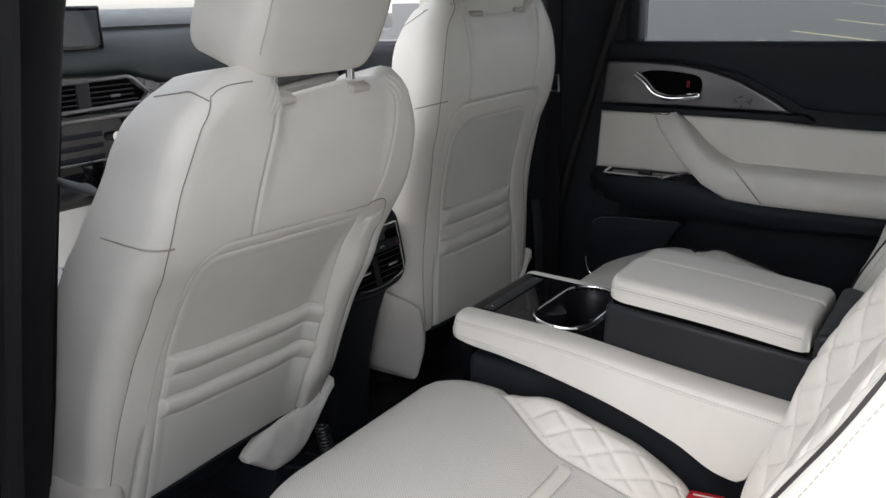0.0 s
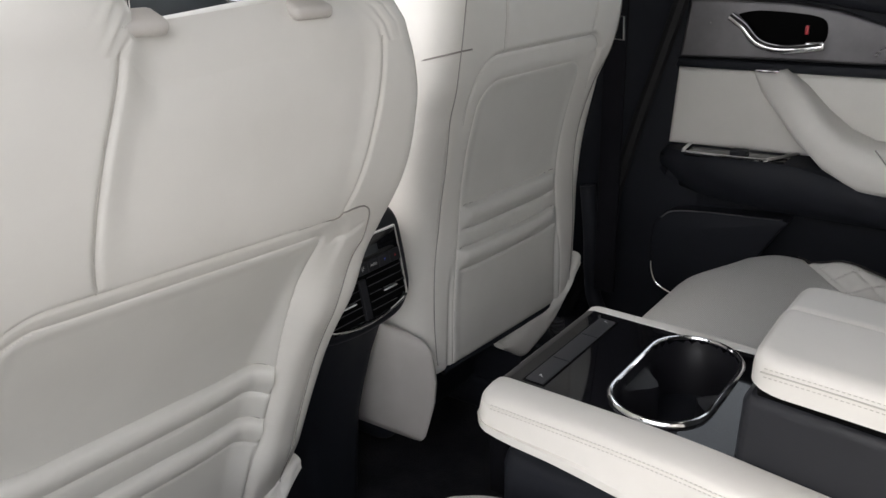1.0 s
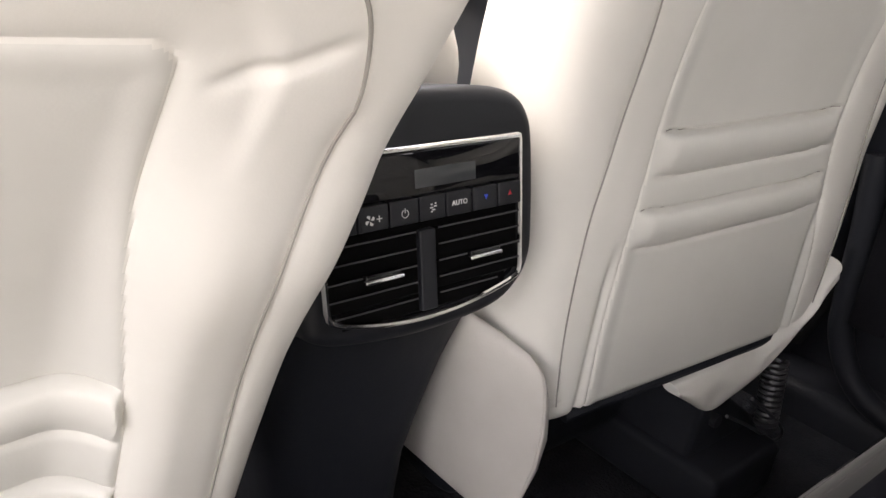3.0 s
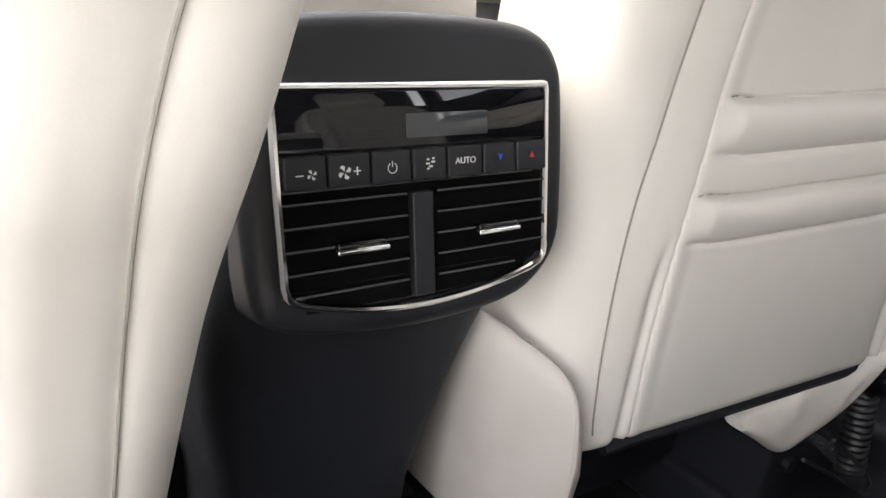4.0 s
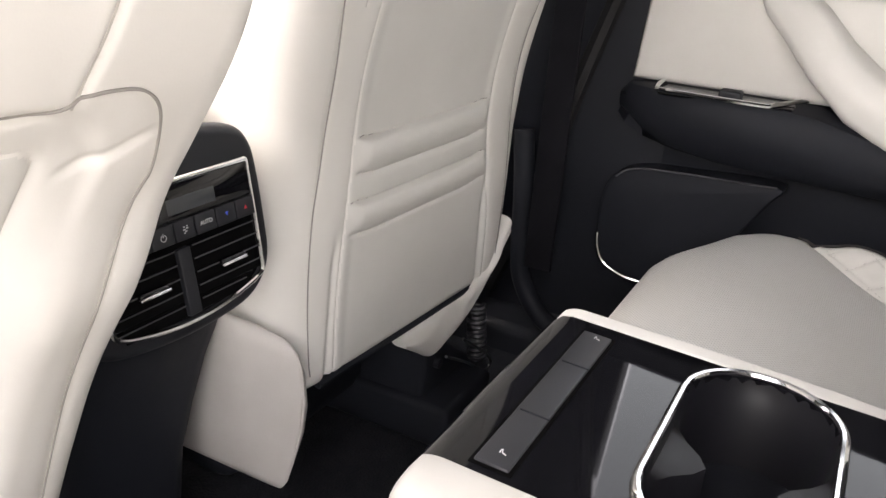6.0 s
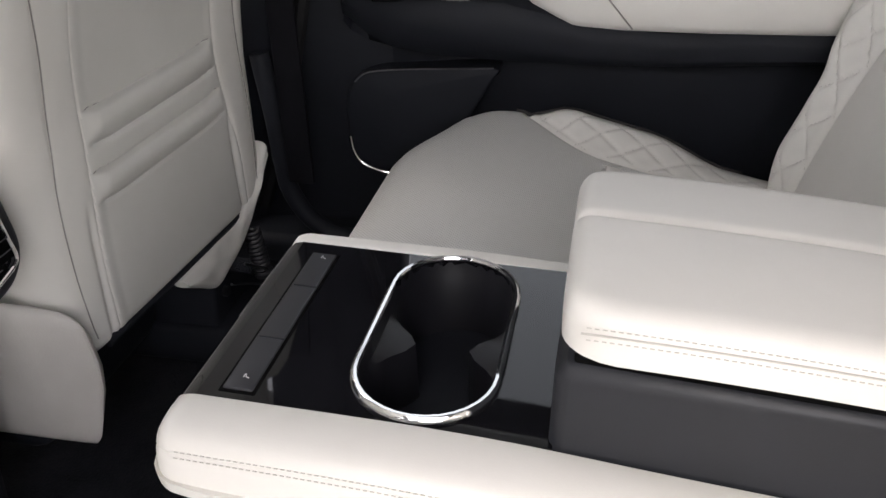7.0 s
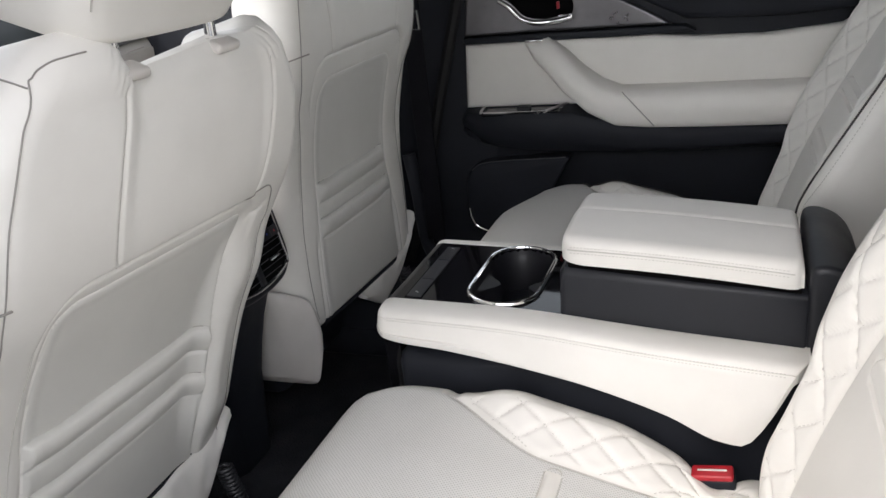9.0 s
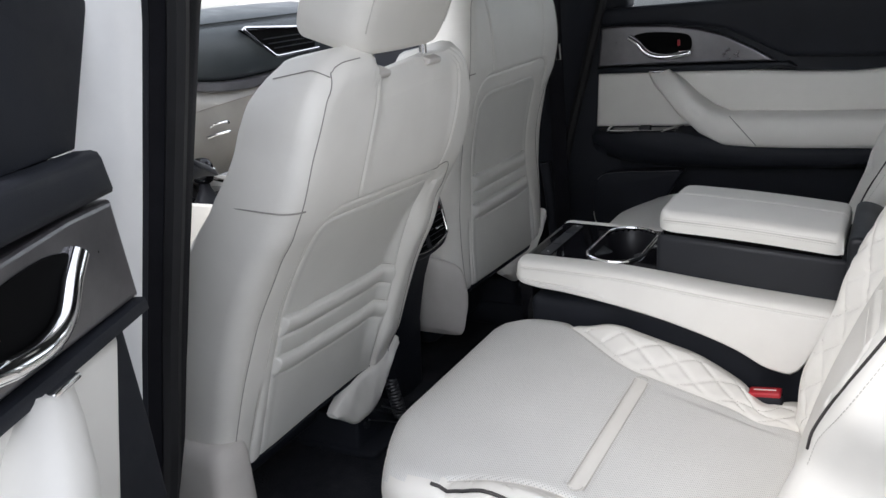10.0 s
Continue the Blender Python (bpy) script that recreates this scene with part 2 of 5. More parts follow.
def stitches(runs, length=0.0034, gap=0.0024, r=0.0006):
    """Thread stitches along several runs of points, each stitch a small bar."""
    bm = bmesh.new()
    for run in runs:
        pts = [Vector(p) for p in run]
        at = [0.0]
        for a, b in zip(pts, pts[1:]):
            at.append(at[-1] + (b - a).length)

        def place(s):
            i = min(max(int(np.searchsorted(at, s, "right")) - 1, 0), len(pts) - 2)
            return pts[i].lerp(pts[i + 1], (s - at[i]) / max(at[i + 1] - at[i], 1e-9))

        s = 0.0
        while s + length < at[-1]:
            a, b = place(s), place(s + length)
            side = (b - a).orthogonal().normalized() * r
            up = (b - a).cross(side).normalized() * r
            ring = [[bm.verts.new(p + k) for k in (side, up, -side, -up)] for p in (a, b)]
            for q in range(4):
                bm.faces.new((ring[0][q], ring[0][(q + 1) % 4], ring[1][(q + 1) % 4], ring[1][q]))
            bm.faces.new(ring[0][::-1])
            bm.faces.new(ring[1])
            s += length + gap
    return bm


def rbox(lo, hi, r, seg=3):
    """A box with rounded edges from corner lo to corner hi."""
    bm = bmesh.new()
    bmesh.ops.create_cube(bm, size=1.0)
    lo, hi = Vector(lo), Vector(hi)
    for v in bm.verts:
        v.co = Vector((lo[i] + (v.co[i] + 0.5) * (hi[i] - lo[i]) for i in range(3)))
    if r > 0:
        bmesh.ops.bevel(bm, geom=bm.edges[:], offset=r, segments=seg, profile=0.5, affect="EDGES")
    return bm


def prism(outline, axis, a, b, r=0.0, seg=2):
    """An outline in the two other axes, carried along axis from a to b, with its rims rounded."""
    bm = bmesh.new()
    ax = "xyz".index(axis)
    others = [i for i in range(3) if i != ax]

    def at(p, v):
        c = [0.0, 0.0, 0.0]
        c[ax], c[others[0]], c[others[1]] = v, p[0], p[1]
        return c

    lo, hi = [bm.verts.new(at(p, a)) for p in outline], [bm.verts.new(at(p, b)) for p in outline]
    n = len(outline)
    fa, fb = bm.faces.new(lo), bm.faces.new(hi[::-1])
    for i in range(n):
        bm.faces.new((lo[i], lo[(i + 1) % n], hi[(i + 1) % n], hi[i]))
    bmesh.ops.recalc_face_normals(bm, faces=bm.faces)
    if r > 0:
        rim = list({e for f in (fa, fb) for e in f.edges})
        bmesh.ops.bevel(bm, geom=rim, offset=r, segments=seg, profile=0.5, affect="EDGES", clamp_overlap=True)
    return bm


def moved(bm, m):
    bmesh.ops.transform(bm, matrix=m, verts=bm.verts)
    return bm


def rim_steps(r, depth, n=5, extra=3):
    """From the edge of a cushion's top outwards and down: (out, drop)."""
    steps = [(r * math.sin(a), r * (1 - math.cos(a))) for a in np.linspace(0, math.pi / 2, n + 1)[1:]]
    return steps + [(r, r + (depth - r) * k / extra) for k in range(1, extra + 1)]


def pillow(width, length, nu, nv, depth, rs, r0, r1, height, to_world, flare=None):
    """A padded shape: its top is height(u, v) for u in +-width(v) and v in 0..length; it rolls over by the radii rs (sides), r0 (v=0) and r1 (v=length)
    and drops by depth. to_world turns (u, v, h) into a place."""
    side = rim_steps(rs, depth)
    cols = [(-1.0, -o, d) for o, d in side[::-1]] + [(f, 0.0, 0.0) for f in np.linspace(-1, 1, nu)] + [(1.0, o, d) for o, d in side]
    rows = [(0.0, -o, d) for o, d in rim_steps(r0, depth)[::-1]] + [(g, 0.0, 0.0) for g in np.linspace(0, 1, nv)] + [(1.0, o, d) for o, d in rim_steps(r1, depth)]
    bm = bmesh.new()
    uvl = bm.loops.layers.uv.new("UVMap")
    grid, flat = [], {}
    for g, ov, dv in rows:
        v = r0 + g * (length - r0 - r1)
        w = width(v + ov)
        line = []
        for f, ou, du in cols:
            u = f * (w - rs)
            drop = depth * (1 - (1 - du / depth) * (1 - dv / depth))
            grow = flare(v, drop) if flare else 0.0
            vert = bm.verts.new(to_world(u + ou + math.copysign(grow, u) * (1 if du else 0), v + ov, height(u, v) - drop))
            flat[vert] = (u + math.copysign(abs(ou) + du, u), v + ov + math.copysign(dv, ov if ov else 1))
            line.append(vert)
        grid.append(line)
    for a, b in zip(grid, grid[1:]):
        for i in range(len(a) - 1):
            f = bm.faces.new((a[i], a[i + 1], b[i + 1], b[i]))
            for lp in f.loops:
                lp[uvl].uv = flat[lp.vert]
    edge = grid[0] + [r[-1] for r in grid[1:]] + grid[-1][-2::-1] + [r[0] for r in grid[-2:0:-1]]
    mid = bm.verts.new(sum((v.co for v in edge), Vector()) / len(edge))
    for i in range(len(edge)):
        bm.faces.new((edge[i], edge[(i + 1) % len(edge)], mid))
    return bm


def quilt(a, b, la, lb, lift):
    """Puffed diamonds: height over the stitched lines, which run across both diagonals."""
    p, q = a / la + b / lb, a / la - b / lb
    m = min(abs(p - round(p)), abs(q - round(q)))
    return lift * (1 - math.exp(-m / 0.075))


def quilt_runs(a0, la, lb, v0, v1, inside, place, s):
    """Runs of points along the stitched diagonals where inside(a, v) holds, on side s."""
    runs = []
    for turn in (-1, 1):
        for n in range(-12, 30):
            run = []
            for v in np.arange(v0, v1, 0.004):
                a = a0 + la * (n + turn * v / lb)
                if a > 0 and inside(a, v):
                    run.append(place(s * a, v))
                else:
                    if len(run) > 2:
                        runs.append(run)
                    run = []
            if len(run) > 2:
                runs.append(run)
    return runs


# ---- the cabin ----
FLOOR = 0.12
floor = part("floor", rbox((-0.86, -1.9, FLOOR - 0.06), (0.86, 1.15, FLOOR), 0.01), CARPET)
tagged(floor, "black carpeted cabin floor of the car", "floor", kind="structure")

ground = part("ground", rbox((-400, -400, -0.65), (400, 400, -0.42), 0), ASPHALT, smooth=False)
tagged(ground, "grey asphalt of the car park round the car", "ground", kind="structure")

for (ax, ay), (bx, by) in (((26.5, 5.5), (20.1, 1.3)), ((33.6, 6.0), (26.0, 1.9)), ((47.6, 6.6), (39.3, 3.4)), ((118, 16), (85, 8.5)), ((2.0, 14.0), (-6.0, 17.0))):
    nx, ny = (ay - by), (bx - ax)
    k = 0.12 / math.hypot(nx, ny)
    part("parking_line", prism([(ax + nx * k, ay + ny * k), (ax - nx * k, ay - ny * k), (bx - nx * k, by - ny * k), (bx + nx * k, by + ny * k)], "z", -0.421, -0.414), LINE_PAINT, ground, "worn yellow parking line", smooth=False)

roof = part("ceiling", loft([[Vector((x, y, 1.3 + 0.06 * math.cos(x * 1.7) + dz)) for x in np.linspace(-0.62, 0.62, 13)] + [Vector((x, y, 1.27 + 0.06 * math.cos(x * 1.7) + dz)) for x in np.linspace(0.62, -0.62, 13)] for y, dz in ((-1.9, -0.05), (-1.0, 0.02), (-0.3, 0.03), (0.25, 0.0))]), HEADLINER)
tagged(roof, "dark grey cloth headliner of the car", "ceiling", kind="structure")


def sd_panel(u, v, half, top, r):
    """Signed distance to a panel that is open below and has rounded upper corners."""
    a, b = abs(u) - half + r, v - top + r
    return math.hypot(max(a, 0), max(b, 0)) + min(max(a, b), 0) - r


def panel_edge(u, v, shape):
    """Signed distance from the knee panel's edge, and the place across the panel."""
    w = u - shape["mid"] - shape["drift"] * smooth01((0.32 - v) / 0.2)
    k = 0 if w < 0 else 1
    return sd_panel(w, v, shape["half"] + shape["spread"][k] * smooth01((shape["spread_from"] - v) / 0.2), shape["top"], shape["corners"][k]), w


def seat_back_height(u, v, shape):
    """Rear face of a front seat's backrest: its profile, the inset knee panel with two padded rolls, and the sewn grooves."""
    h = BACK_PROFILE(v) - 0.16 * max(abs(u) - 0.11, 0) ** 1.6
    d, w = panel_edge(u, v, shape)
    # the panel's edge is a sewn valley between two padded faces
    h -= 0.0035 * smooth01(-d / 0.02) + shape["valley"] * math.exp(-math.hypot(d, 0.0022) / 0.007) + 0.0012 * bell(d, 0.0016)
    inside = smooth01(-(d + 0.0005) / shape["taper"])
    cr = shape["crease"]
    # the creases turn up a little at both ends
    q = v - 0.005 * smooth01((abs(w) - 0.085) / 0.07)
    for hi, lo, lift, lean in ((cr[0], cr[1], 0.0095, 1.5), (cr[1], cr[2], 0.003, 1.0), (cr[2], cr[3], 0.009, 1.5)):
        if lo < q < hi:
            h += inside * lift * math.sin(math.pi * ((q - lo) / (hi - lo)) ** lean) ** 0.55
    for c, deep, wide in zip(cr, (0.0048, 0.002, 0.0045, 0.0018), (0.0019, 0.003, 0.0019, 0.003)):
        h -= inside * deep * bell(q - c, wide)
    if v > 0.38:
        b = sd_panel(u - shape["band_mid"], v, shape["band_half"], shape["band_top"], 0.045)
        fade = smooth01((v - 0.38) / 0.06) * (smooth01((0.15 - u) / 0.02) if shape["sweep"] else 1.0)
        h -= 0.003 * bell(b, 0.0028) * fade
        h += 0.004 * smooth01((b + 0.002) / 0.012) * smooth01((v - 0.40) / 0.06)
        # slack leather between the panel's corner and the edge
        if w > 0:
            h -= 0.0026 * bell(v - (0.453 + 0.42 * (u - shape["half"] - 0.007)), 0.0045) * smooth01((w - shape["half"] - 0.004) / 0.02) * smooth01((shape["half"] + 0.062 - w) / 0.015)
    if v > 0.485:
        a, c = shape["seams"]
        e = max(a(v) - u, u - c(v))
        rise = smooth01((v - 0.49) / 0.02)
        h -= 0.003 * bell(e, 0.0028) * rise
        h -= 0.0035 * smooth01(-e / 0.025) * smooth01((v - 0.5) / 0.1)
    edge = shape["edges"][0 if u < 0 else 1]
    fade = smooth01((0.64 - v) / 0.03) if u < 0 or not shape["sweep"] else smooth01((0.45 - v) / 0.03)
    if fade > 0 and v > 0.02:
        e = abs(u) - edge(v)
        h -= fade * (0.0036 * math.exp(-math.hypot(e, 0.0025) / 0.0055))
    if v < 0.17:
        h -= 0.005 * bell(abs(w) - shape["half"] - 0.016 - 0.05 * (0.17 - v), 0.006) * smooth01((0.17 - v) / 0.06)
    return h


BACK_PROFILE = hermite((0, 0.1, 0.21, 0.285, 0.40, 0.47, 0.52, 0.60, 0.70), (0, -0.008, -0.014, -0.014, 0.004, 0.022, 0.03, 0.026, 0.0))
BACK_WIDTH = hermite((0, 0.13, 0.25, 0.39, 0.5, 0.58, 0.63, 0.66, 0.685, 0.705), (0.256, 0.262, 0.264, 0.266, 0.262, 0.252, 0.240, 0.222, 0.196, 0.162))
BACK_DEPTH = 0.115


def front_seat(cx, by, bz, lean, yaw, skew, shape, label):
    """A front seat seen from behind."""
    seat = thing("front_chair", (cx, by + 0.2, FLOOR), label, "car seat", "front seats")
    m = Matrix.Translation((cx, by, bz)) @ Matrix.Rotation(radians(yaw), 4, "Z") @ Matrix.Rotation(radians(lean), 4, "X")
    wide = shape["wide"]

    def width(v):
        return BACK_WIDTH(v) * wide

    def height(u, v):
        return seat_back_height(u, v, shape)

    def at(u, v, h):
        # the driver's inner bolster stands out rearwards
        k, fade = smooth01((u - 0.125) / 0.075) * shape["bolster"] * (0.3 + 0.7 * smooth01(v / 0.13)), smooth01((v - 0.34) / 0.13)
        v -= skew * u + (shape["droop"] - shape["cant"] * (u if u < 0 else 0.6 * u)) * smooth01((0.12 - v) / 0.12)
        u, h = u - 0.018 * k * (1 - 0.7 * fade), h + 0.031 * k * (1 - fade)
        w = abs(u - shape["seam_mid"])
        deep, core = max(0.0, BACK_PROFILE(v) - 0.03 - h), (smooth01((0.125 - w) / 0.03) if u < shape["seam_mid"] else smooth01((0.15 - w) / 0.06))
        v += 0.007 * smooth01((w - 0.09) / 0.05) * (1 - 1.3 * smooth01((w - 0.15) / 0.07)) * smooth01((v - 0.54) / 0.16) - (0.023 - 0.021 * min(max((u + 0.085) / 0.16, 0.0), 1.0) * shape["bolster"]) * smooth01((0.125 - w) / 0.03) * smooth01((v - 0.6) / 0.08)
        v -= (0.6 * deep * (1 - core) + 1.3 * core * max(0.0, BACK_PROFILE(v) - 0.014 - h)) * smooth01((v - 0.5) / 0.16)
        return m @ Vector((u, -h, v))

    def grow(v, drop):
        return 0.004 * smooth01(drop / 0.09) * smooth01((0.66 - v) / 0.2)

    rs = shape["rs"]
    back = part("backrest", pillow(width, 0.705, 230, 440, BACK_DEPTH, rs, 0.012, 0.045, height, at, grow), LEATHER, seat)
    # the inset panel takes a slightly darker leather tone
    back.data.materials.append(PANEL)
    layer = back.data.uv_layers[0].data
    for p in back.data.polygons:
        u, v = (sum(layer[i].uv[k] for i in p.loop_indices) / p.loop_total for k in (0, 1))
        if 0 < v < 0.6 and panel_edge(u, v, shape)[0] < -0.002:
            p.material_index = 1
    # front padding, which makes the backrest deeper towards the seat
    deep = hermite((0, 0.3, 0.5, 0.6, 0.69), (0.10, 0.075, 0.035, 0.015, 0.0))
    rings = []
    for v in np.linspace(0.03, 0.66, 14):
        w, d = width(v) - 0.008, deep(v)
        h0 = BACK_PROFILE(v) - BACK_DEPTH + 0.02
        rings.append([at(w * math.cos(a), v, h0 - (d + 0.02) * (abs(math.sin(a)) ** 0.5 if math.sin(a) > 0 else -0.25)) for a in np.linspace(0, 2 * math.pi, 28, endpoint=False)])
    part("front_padding", loft(rings), LEATHER, seat)

    def roll(v):
        return 0.045 - math.sqrt(0.045**2 - min(max(v - 0.66, 0.0), 0.044) ** 2)

    def on(u, v, lift=0.0006):
        past = min(max(abs(u) - width(v) + rs, 0.0), rs * 0.98)
        side = rs - math.sqrt(rs * rs - past * past)
        drop = BACK_DEPTH * (1 - (1 - side / BACK_DEPTH) * (1 - roll(v) / BACK_DEPTH))
        return at(u, v, height(math.copysign(min(abs(u), width(v) - rs), u), min(v, 0.66)) - drop + lift)

    # sewn edges between the rear cover and the side panels
    for s, seam_at in zip((-1, 1), shape["edges"]):
        edge = [(seam_at(v), v) for v in np.linspace(0.02, 0.68, 68)]
        top_u = edge[-1][0]
        edge = edge[:-4] + [tuple(p[:2]) for p in spline([(*edge[-4], 0), (top_u - 0.002, 0.676, 0), (top_u - 0.012, 0.690, 0), (top_u - 0.034, 0.699, 0), (top_u - 0.065, 0.702, 0)], 5)]
        if s < 0 and shape["sweep"]:
            edge = [e for e in edge if e[1] < 0.645] + [tuple(p[:2]) for p in spline([(0.2105, 0.655, 0), (0.1916, 0.6832, 0), (0.184, 0.6892, 0), (0.1738, 0.694, 0), (0.158, 0.6973, 0), (0.131, 0.6968, 0)], 5)]
        if s > 0 and shape["sweep"]:
            # the inner edge seam turns in along the top of the knee panel's band
            edge = [(u, v) for u, v in edge if v < 0.44] + [tuple(p[:2]) for p in spline([(seam_at(0.44), 0.44, 0), (0.2175, 0.456, 0), (0.2095, 0.477, 0), (0.1995, 0.492, 0), (0.186, 0.5005, 0), (0.170, 0.5025, 0), (0.154, 0.501, 0), (0.141, 0.494, 0), (0.125, 0.491, 0), (0.10, 0.4905, 0)], 6)]
        path = [on(s * u, v, 0.0006) for u, v in edge]
        if s < 0:
            # a second seam branches off over the shoulder
            over = [at(s * (width(0.684) + 0.0005), 0.684, height(width(0.684) - rs, 0.66) - BACK_DEPTH * (1 - (1 - (rs + f) / BACK_DEPTH) * (1 - roll(0.684) / BACK_DEPTH))) for f in (0.0, 0.012, 0.03, 0.05, 0.07)]
            part("shoulder_seam", tube(spline([on(s * (top_u - 0.0024), 0.6832, 0.0003)] + over, 5), 0.0009, 6), SEAM, back)
        part("edge_seam", tube(path, 0.0008, 6), SEAM, back, "dark sewn edge seam")
        if s < 0:
            part("side_seam", tube([at(s * (width(0.506) - rs + rs * math.sin(radians(q)) + 0.0012), 0.506 - 0.33 * rs * (1 - math.cos(radians(q))), height(width(0.506) - rs, 0.506) - rs * (1 - math.cos(radians(q))) + 0.0003) for q in range(0, 91, 15)] + [at(s * (width(0.506) + grow(0.506, rs + f) + 0.0014), 0.506 - 0.33 * (rs + f), height(width(0.506) - rs, 0.506) - rs - f) for f in (0.02, 0.05, 0.075)], 0.0013, 6), SEAM, back)
        run = shape["seams"][0 if s < 0 else 1]
        part("panel_seam", tube([on(run(v), v, 0.0) for v in np.linspace(0.494, 0.664, 30)], 0.0008, 5), THREAD, back)
    reach, crown, mid = shape["band_half"], shape["band_top"], shape["band_mid"]
    arc = [(-reach - 0.008, 0.05), (-reach - 0.004, 0.2), (-reach, 0.34), (-reach, 0.42)] if shape["sweep"] else [(-reach, 0.39), (-reach, 0.42)]
    arc += [(-reach + 0.045 * (1 - math.cos(a)), crown - 0.045 * (1 - math.sin(a))) for a in np.linspace(0, math.pi / 2, 9)] + [(-reach * k, crown) for k in (0.5, 0.25, 0.0)]
    arc += [(0.06, crown), (0.10 - mid, crown)] if shape["sweep"] else [(-u, v) for u, v in arc[-2::-1]]
    part("panel_seam", tube([on(p[0] + mid, p[1], 0.0) for p in spline([(u, v, 0) for u, v in arc], 3)], 0.0007, 5), THREAD, back)
    # thin dark cords that paint the shade in the two deep creases
    for c in (shape["crease"][0], shape["crease"][2]):
        row = [u for u in np.linspace(-0.2, 0.2, 60) if panel_edge(u, c, shape)[0] < -0.006]
        part("crease_shade", tube([on(u, c + 0.005 * smooth01((abs(u - shape["mid"]) - 0.085) / 0.07), 0.0004) for u in row], 0.0008, 5), SEAM, back)
    # black edging under the knee panel
    part("lower_edging", tube([at(u, 0.001, height(u, 0.0) - 0.007) for u in np.linspace(-0.19 * wide, 0.21 * wide, 16)], 0.0075, 8, flat=0.7), BLACK, seat, "black lower edging")
    # headrest on two chrome posts
    hx = shape["head"]
    for s in (-1, 1):
        px = shape["post_mid"] + s * shape["post"]
        seat_top = on(px, 0.690, -0.002)
        up, foot = (m.to_3x3() @ Vector((0, 0.4, 1))).normalized(), seat_top + m.to_3x3() @ Vector((0, 0.008, -0.012))
        part("headrest_post", tube([foot, foot + up * 0.03, foot + up * 0.075], 0.0062, 12), CHROME, seat, "chrome headrest post")
        part("post_collar", moved(rbox((-0.020, -0.011, -0.006), (0.020, 0.013, 0.005), 0.0045), Matrix.Translation(seat_top) @ m.to_3x3().to_4x4()), IVORY, seat, "ivory plastic post collar")

    def hr_width(v):
        return 0.130 - 0.032 * (1 - math.sqrt(max(0.0, 1 - ((0.05 - min(max(v, 0.0), 0.05)) / 0.05) ** 2))) - 0.018 * smooth01((v - 0.13) / 0.09)

    hm = m @ Matrix.Translation((hx, 0.022, shape["lift"])) @ Matrix.Rotation(radians(shape["tip"]), 4, "Y") @ Matrix.Rotation(radians(-4), 4, "X")

    def hr(u, v, h):
        return hm @ Vector((u, -h, v))

    def hr_height(u, v):
        return 0.02 + 0.012 * math.sin(math.pi * v / 0.22) - 0.5 * u * u 

    head = part("headrest", pillow(hr_width, 0.215, 40, 30, 0.105, 0.035, 0.016, 0.035, hr_height, hr), LEATHER, seat)
    for s in (-1, 1):
        part("headrest_seam", tube([hr(s * (hr_width(v) - 0.018), v, hr_height(hr_width(v) - 0.035, v) - 0.0044 + 0.0006) for v in np.linspace(0.035, 0.18, 20)], 0.0009, 5), THREAD, head)

    # seat cushion
    def cu(u, v, h):
        return Vector((cx + u, by + 0.62 - v, bz + 0.075 + h))

    part("cushion", pillow(lambda v: 0.225 - 0.03 * smooth01((0.05 - v) / 0.05), 0.50, 18, 22, 0.12, 0.04, 0.05, 0.03, lambda u, v: 0.02 * smooth01((abs(u) - 0.14) / 0.08) - 0.02 * v, cu), LEATHER, seat)
    part("cushion_shell", rbox((cx - 0.235, by + 0.10, FLOOR + 0.04), (cx + 0.235, by + 0.58, bz + 0.0), 0.03), BLACK, seat, "black cushion shell")
    return seat


driver = front_seat(-0.38, 0.065, 0.272, 23.4, 0.0, 0.052, dict(
    rs=0.03, mid=-0.008, drift=0.0, half=0.159, spread=(-0.006, 0.022), spread_from=0.42, taper=0.010, valley=0.006, top=0.467, corners=(0.03, 0.014), band_mid=0.0, band_half=0.179, band_top=0.4905, wide=1.0, sweep=True, droop=0.0, cant=0.13, bolster=1.0, tip=0.5, lift=0.704, head=-0.014, post_mid=-0.003, post=0.075,
    seam_mid=0.03, seams=(hermite((0.49, 0.53, 0.60, 0.65, 0.70), (-0.104, -0.1125, -0.110, -0.098, -0.092)), hermite((0.49, 0.53, 0.60, 0.65, 0.69), (0.149, 0.157, 0.163, 0.163, 0.152))),
    edges=(hermite((0.02, 0.14, 0.27, 0.377, 0.44, 0.505, 0.60, 0.653, 0.686), (0.231, 0.2295, 0.221, 0.2195, 0.228, 0.2385, 0.2315, 0.2115, 0.191)), hermite((0.02, 0.19, 0.295, 0.379, 0.421, 0.69), (0.231, 0.2285, 0.225, 0.221, 0.2215, 0.221))),
    crease=(0.268, 0.227, 0.187, 0.148)), "pale ivory leather driver's seat with padded rear panel")
